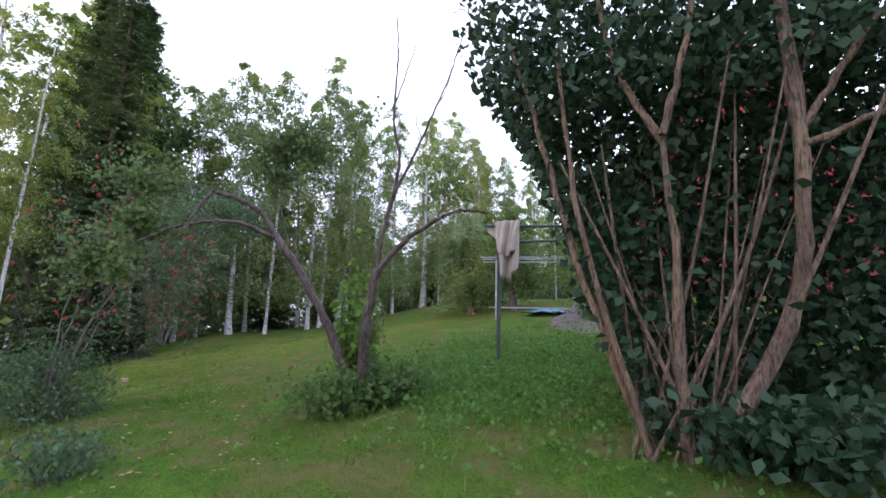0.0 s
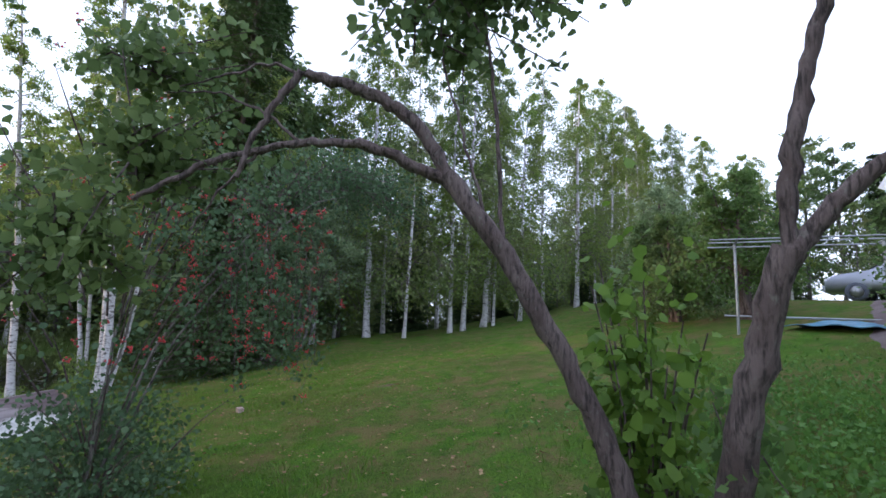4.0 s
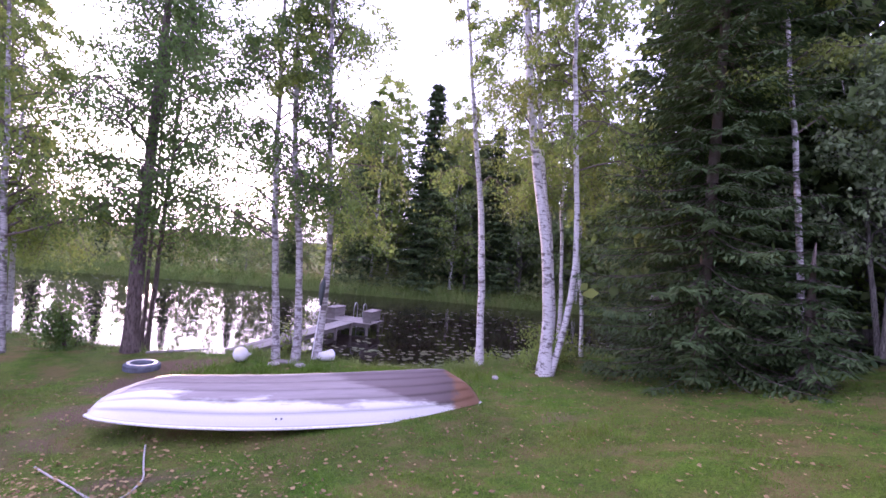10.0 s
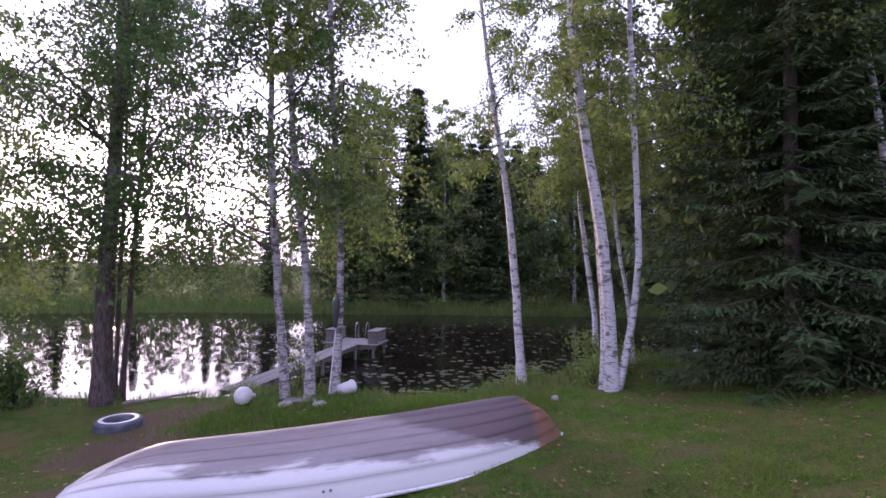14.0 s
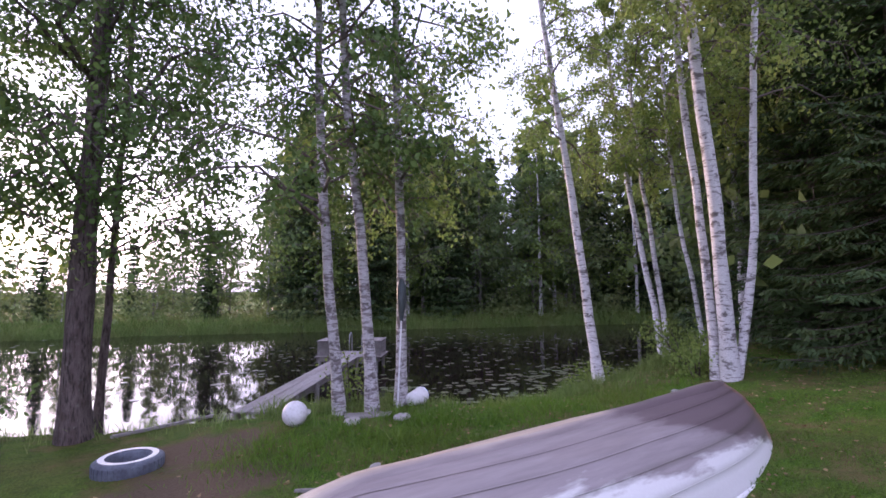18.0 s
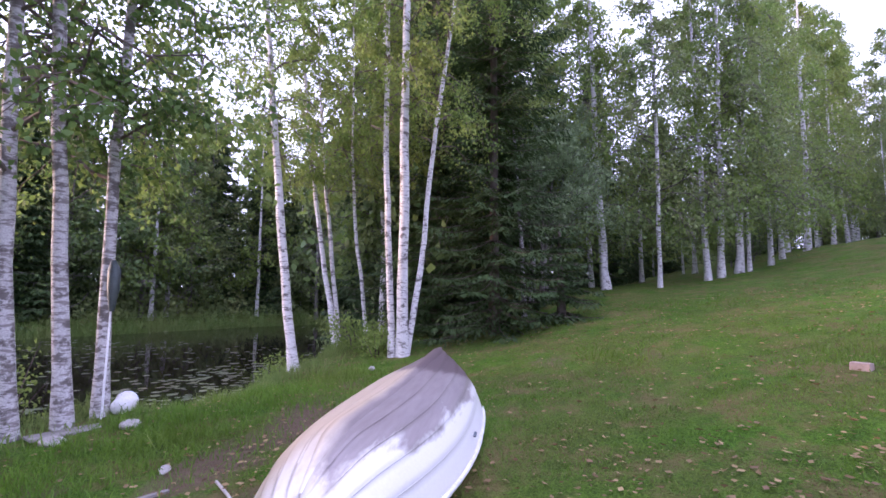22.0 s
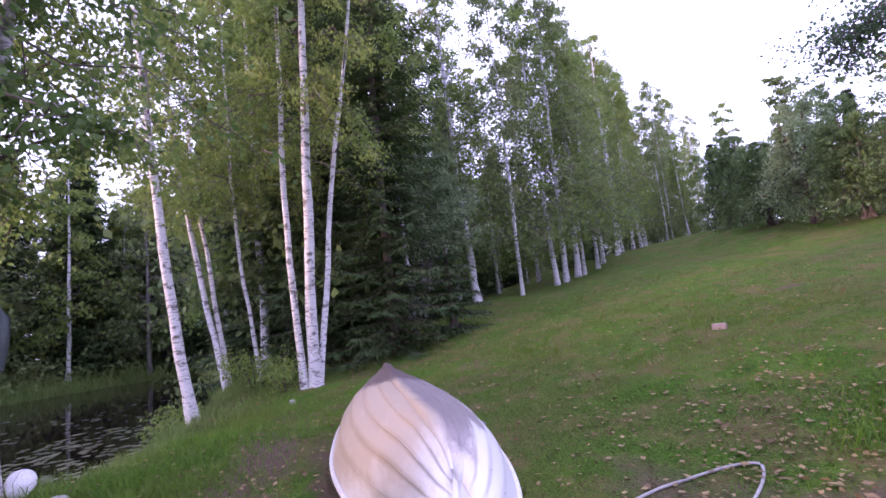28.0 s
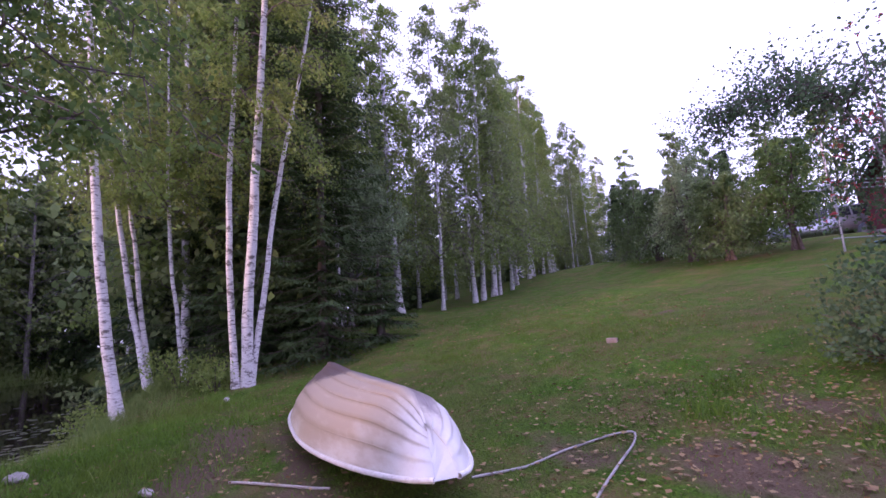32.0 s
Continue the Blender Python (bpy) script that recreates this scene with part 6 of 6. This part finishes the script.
for v in bt.verts:
    v.co.x *= 1.6
    v.co.z = 0.12 * math.cos(v.co.x * 1.8) * math.cos(v.co.y * 2.8) + 0.03 * math.sin(v.co.x * 9) * math.sin(v.co.y * 8)
me = bpy.data.meshes.new("tarpaulin")
bt.to_mesh(me)
bt.free()
me.materials.append(BLUE_TARP)
tp = new("tarpaulin", me)
tp.matrix_world = pose(0.6, -15.2, gz(0.6, -15.2) + 0.02, 0, 0, 20)
tp.modifiers.new("thickness", "SOLIDIFY").thickness = 0.01
tagged(tp, "crumpled blue tarpaulin on the grass beside the path", "tarpaulin")


# ---- grass, fallen leaves, lilies ----
def blades(name, pts, length, width, mat, seed, label, category, spread=0.5):
    r = np.random.default_rng(seed)
    n = len(pts)
    z = height(pts[:, 0], pts[:, 1]) - 0.01
    base = np.c_[pts, z]
    a = r.random(n) * 6.283
    side = np.stack([np.cos(a), np.sin(a), 0 * a], 1)
    clump = np.sin(pts[:, 0] * 5.1 + 2 * np.sin(pts[:, 1] * 2.3)) * np.sin(pts[:, 1] * 4.3 + 2 * np.sin(pts[:, 0] * 1.9))
    L = (length * (0.5 + r.random(n)) * (1 + 0.55 * clump))[:, None]
    lean = r.standard_normal((n, 3)) * spread
    lean[:, 2] = 1
    lean /= np.linalg.norm(lean, axis=1)[:, None]
    bend = r.standard_normal((n, 3)) * 0.25
    bend[:, 2] = -0.15
    w = (width * (0.6 + 0.8 * r.random(n)))[:, None]
    mid = base + lean * L * 0.55
    tip = base + lean * L + bend * L
    v = np.stack([base - side * w, base + side * w, mid + side * w * 0.7, tip, mid - side * w * 0.7], 1).reshape(-1, 3)
    k = (np.arange(n) * 5)[:, None]
    f = np.concatenate([k + np.array([[0, 1, 2, 4]]), k + np.array([[4, 2, 3, 3]])])
    quads = k + np.array([[0, 1, 2, 4]])
    tris = k + np.array([[4, 2, 3]])
    me = bpy.data.meshes.new(name)
    nv = len(v)
    me.vertices.add(nv)
    me.vertices.foreach_set("co", v.astype(np.float32).ravel())
    me.loops.add(n * 7)
    me.loops.foreach_set("vertex_index", np.concatenate([quads.ravel(), tris.ravel()]).astype(np.int32))
    me.polygons.add(n * 2)
    me.polygons.foreach_set("loop_start", np.concatenate([np.arange(n) * 4, 4 * n + np.arange(n) * 3]).astype(np.int32))
    me.polygons.foreach_set("loop_total", np.concatenate([np.full(n, 4), np.full(n, 3)]).astype(np.int32))
    me.update(calc_edges=True)
    me.materials.append(mat)
    return tagged(new(name, me), label, category, kind="stuff")


def bareness(p):
    b = np.zeros(len(p))
    for x0, y0, rx, ry, k in BARE_SPOTS:
        b = np.maximum(b, k * np.exp(-((p[:, 0] - x0) / rx) ** 2 - ((p[:, 1] - y0) / ry) ** 2))
    return b


def scatter(n, x0, x1, y0, y1, seed, margin=0.35):
    r = np.random.default_rng(seed)
    p = np.c_[r.uniform(x0, x1, n), r.uniform(y0, y1, n)]
    ok = (shore_y(p[:, 0]) - p[:, 1] > margin) & (r.random(n) > bareness(p) * 1.15)
    return p[ok]


blades("lawn_grass", np.concatenate([scatter(90000, -9, 9, -9, 4.5, 201), scatter(50000, -14, -4, -13, -4, 202), scatter(45000, 2, 16, -14, 1, 203), scatter(130000, -6.5, 4.5, -6, 4, 205)]), 0.045, 0.0032, GRASS, 204, "short mown lawn grass", "grass", 0.7)
r6 = np.random.default_rng(206)
xs = np.concatenate([r6.uniform(-9, 13, 15000), r6.uniform(-0.8, 8.0, 22000)])
band = np.c_[xs, shore_y(xs) - np.abs(r6.standard_normal(len(xs))) * 0.75 + 0.25]
band = band[(bareness(band) < 0.5)]
blades("bank_grass", band, 0.23, 0.0055, REED, 207, "long green grass along the pond's edge", "grass", 0.35)
tuft = []
r8 = np.random.default_rng(208)
for x, y, s, n in [(3.2, -2.0, 0.35, 500), (-2.2, -2.5, 0.25, 500), (-4.0, -2.2, 0.3, 600), (1.0, -4.3, 0.4, 500), (7.0, -4.5, 0.8, 900), (-5.4, 3.4, 0.8, 900), (-3.4, -6.2, 0.4, 500), (-1.0, 3.95, 0.5, 1600), (0.1, 3.7, 0.6, 2200), (1.2, 3.4, 0.7, 2400), (2.5, 3.1, 0.8, 2400), (4.0, 2.6, 0.7, 1600), (-2.5, -1.9, 0.2, 400), (-6.6, -10.0, 1.3, 3000), (-4.0, -11.0, 1.6, 3500), (-7.4, -10.6, 0.9, 1800)]:
    tuft.append(np.c_[x + r8.standard_normal(n) * s, y + r8.standard_normal(n) * s])
blades("grass_tufts", np.concatenate(tuft), 0.13, 0.0045, GRASS, 209, "tufts of longer green grass", "grass", 0.5)
# weeds under the clothes post and round the forked tree
r10 = np.random.default_rng(210)
wp = np.c_[r10.normal(-5.6, 2.0, 16000), r10.normal(-11.3, 1.35, 16000)]
wp = wp[(wp[:, 1] < -8.7 + 0.5 * np.sin(wp[:, 0] * 2.1)) | (r10.random(len(wp)) < 0.06)]
wv, wf = leaves(np.c_[wp, height(wp[:, 0], wp[:, 1]) + 0.04 + 0.10 * r10.random(len(wp))], 0.06, r10, -0.2, 0.7)
tagged(new("ground_weeds", mesh_np("ground_weeds", wv, wf, WEED)), "low broad-leaved weeds in the grass", "weeds", kind="stuff")
# far bank reeds
xf = r10.uniform(-32, 40, 30000)
fp = np.c_[xf, far_y(xf) + np.abs(r10.standard_normal(len(xf))) * 1.3 - 0.6]
blades("far_reeds", fp, 0.75, 0.014, REED, 211, "green reeds and grass on the far bank", "reeds", 0.3)
# undergrowth at the wood's edge
r12 = np.random.default_rng(212)
und = []
for k in range(200):
    x = r12.uniform(-32, 40)
    c = np.array([x, float(far_y(x)) + r12.uniform(1.5, 7)])
    m = 130
    p = np.c_[c[0] + r12.standard_normal(m) * 0.8, c[1] + r12.standard_normal(m) * 0.8, np.zeros(m)]
    p[:, 2] = height(p[:, 0], p[:, 1]) + np.abs(r12.standard_normal(m)) * (0.9 if x > 8 else 1.5)
    und.append(p)
for k in range(120):
    s = r12.random()
    c = np.array([16 + 24 * s + 3 * r12.random(), 4 - 34 * s + 3 * r12.random()])
    m = 130
    p = np.c_[c[0] + r12.standard_normal(m) * 0.8, c[1] + r12.standard_normal(m) * 0.8, np.zeros(m)]
    p[:, 2] = height(p[:, 0], p[:, 1]) + np.abs(r12.standard_normal(m)) * 0.8
    und.append(p)
uv_, uf_ = leaves(np.concatenate(und), 0.24, r12, 0.1)
tagged(new("undergrowth", mesh_np("undergrowth", uv_, uf_, FOREST_LEAF)), "dark undergrowth along the wood's edge", "undergrowth", kind="stuff")
# fallen leaves on the lawn
r14 = np.random.default_rng(214)
lp = np.concatenate([np.c_[r14.normal(-2.8, 1.1, 1500), r14.normal(-2.0, 1.1, 1500)], scatter(7000, -8, 9, -9, 4.5, 215), np.c_[r14.normal(-3.2, 1.5, 1100), r14.normal(-1.2, 1.3, 1100)], np.c_[r14.normal(-0.5, 1.8, 500), r14.normal(2.2, 0.6, 500)]])
FALLEN = leaf_material("fallen_leaf", (0.10, 0.055, 0.035), (0.36, 0.27, 0.13), (0.22, 0.10, 0.06), 0.1, 0.7)
lv, lf = leaves(np.c_[lp, height(lp[:, 0], lp[:, 1]) + 0.03], 0.052, r14, 0.0, 0.7, 0.6)
lv[:, 2] = np.repeat(height(lp[:, 0], lp[:, 1]) + 0.028, 4) + 0.35 * (lv[:, 2] - np.repeat(height(lp[:, 0], lp[:, 1]) + 0.03, 4))
tagged(new("fallen_leaves", mesh_np("fallen_leaves", lv, lf, FALLEN)), "scattered yellow and brown fallen leaves on the lawn", "leaves", kind="stuff")
# lily pads
r16 = np.random.default_rng(216)
px = np.concatenate([r16.uniform(1, 16, 420), r16.uniform(3, 10, 260), r16.uniform(-14, 2, 120)])
py = shore_y(px) + np.concatenate([r16.uniform(0.5, 14, 420), r16.uniform(0.3, 3.5, 260), r16.uniform(4, 25, 120)])
a8 = np.linspace(0.25, 2 * math.pi - 0.25, 9)
pads, pf = [], []
for k, (x, y) in enumerate(zip(px, py)):
    if y > far_y(x) - 0.5:
        continue
    rr = r16.uniform(0.05, 0.12)
    t0 = r16.random() * 6.283
    n0 = len(pads) * 10
    pads.append(np.r_[[(x, y, WATER_Z + 0.006)], np.c_[x + rr * np.cos(a8 + t0), y + rr * np.sin(a8 + t0), np.full(9, WATER_Z + 0.008 + 0.004 * r16.random())]])
    pf += [(n0, n0 + 1 + q, n0 + 2 + q, n0 + 3 + q) for q in (0, 2, 4)] + [(n0, n0 + 7, n0 + 8, n0 + 9)]
tagged(new("lily_pads", mesh_np("lily_pads", np.concatenate(pads), pf, LILY)), "floating lily pads scattered on dark water", "lily pads", kind="stuff")
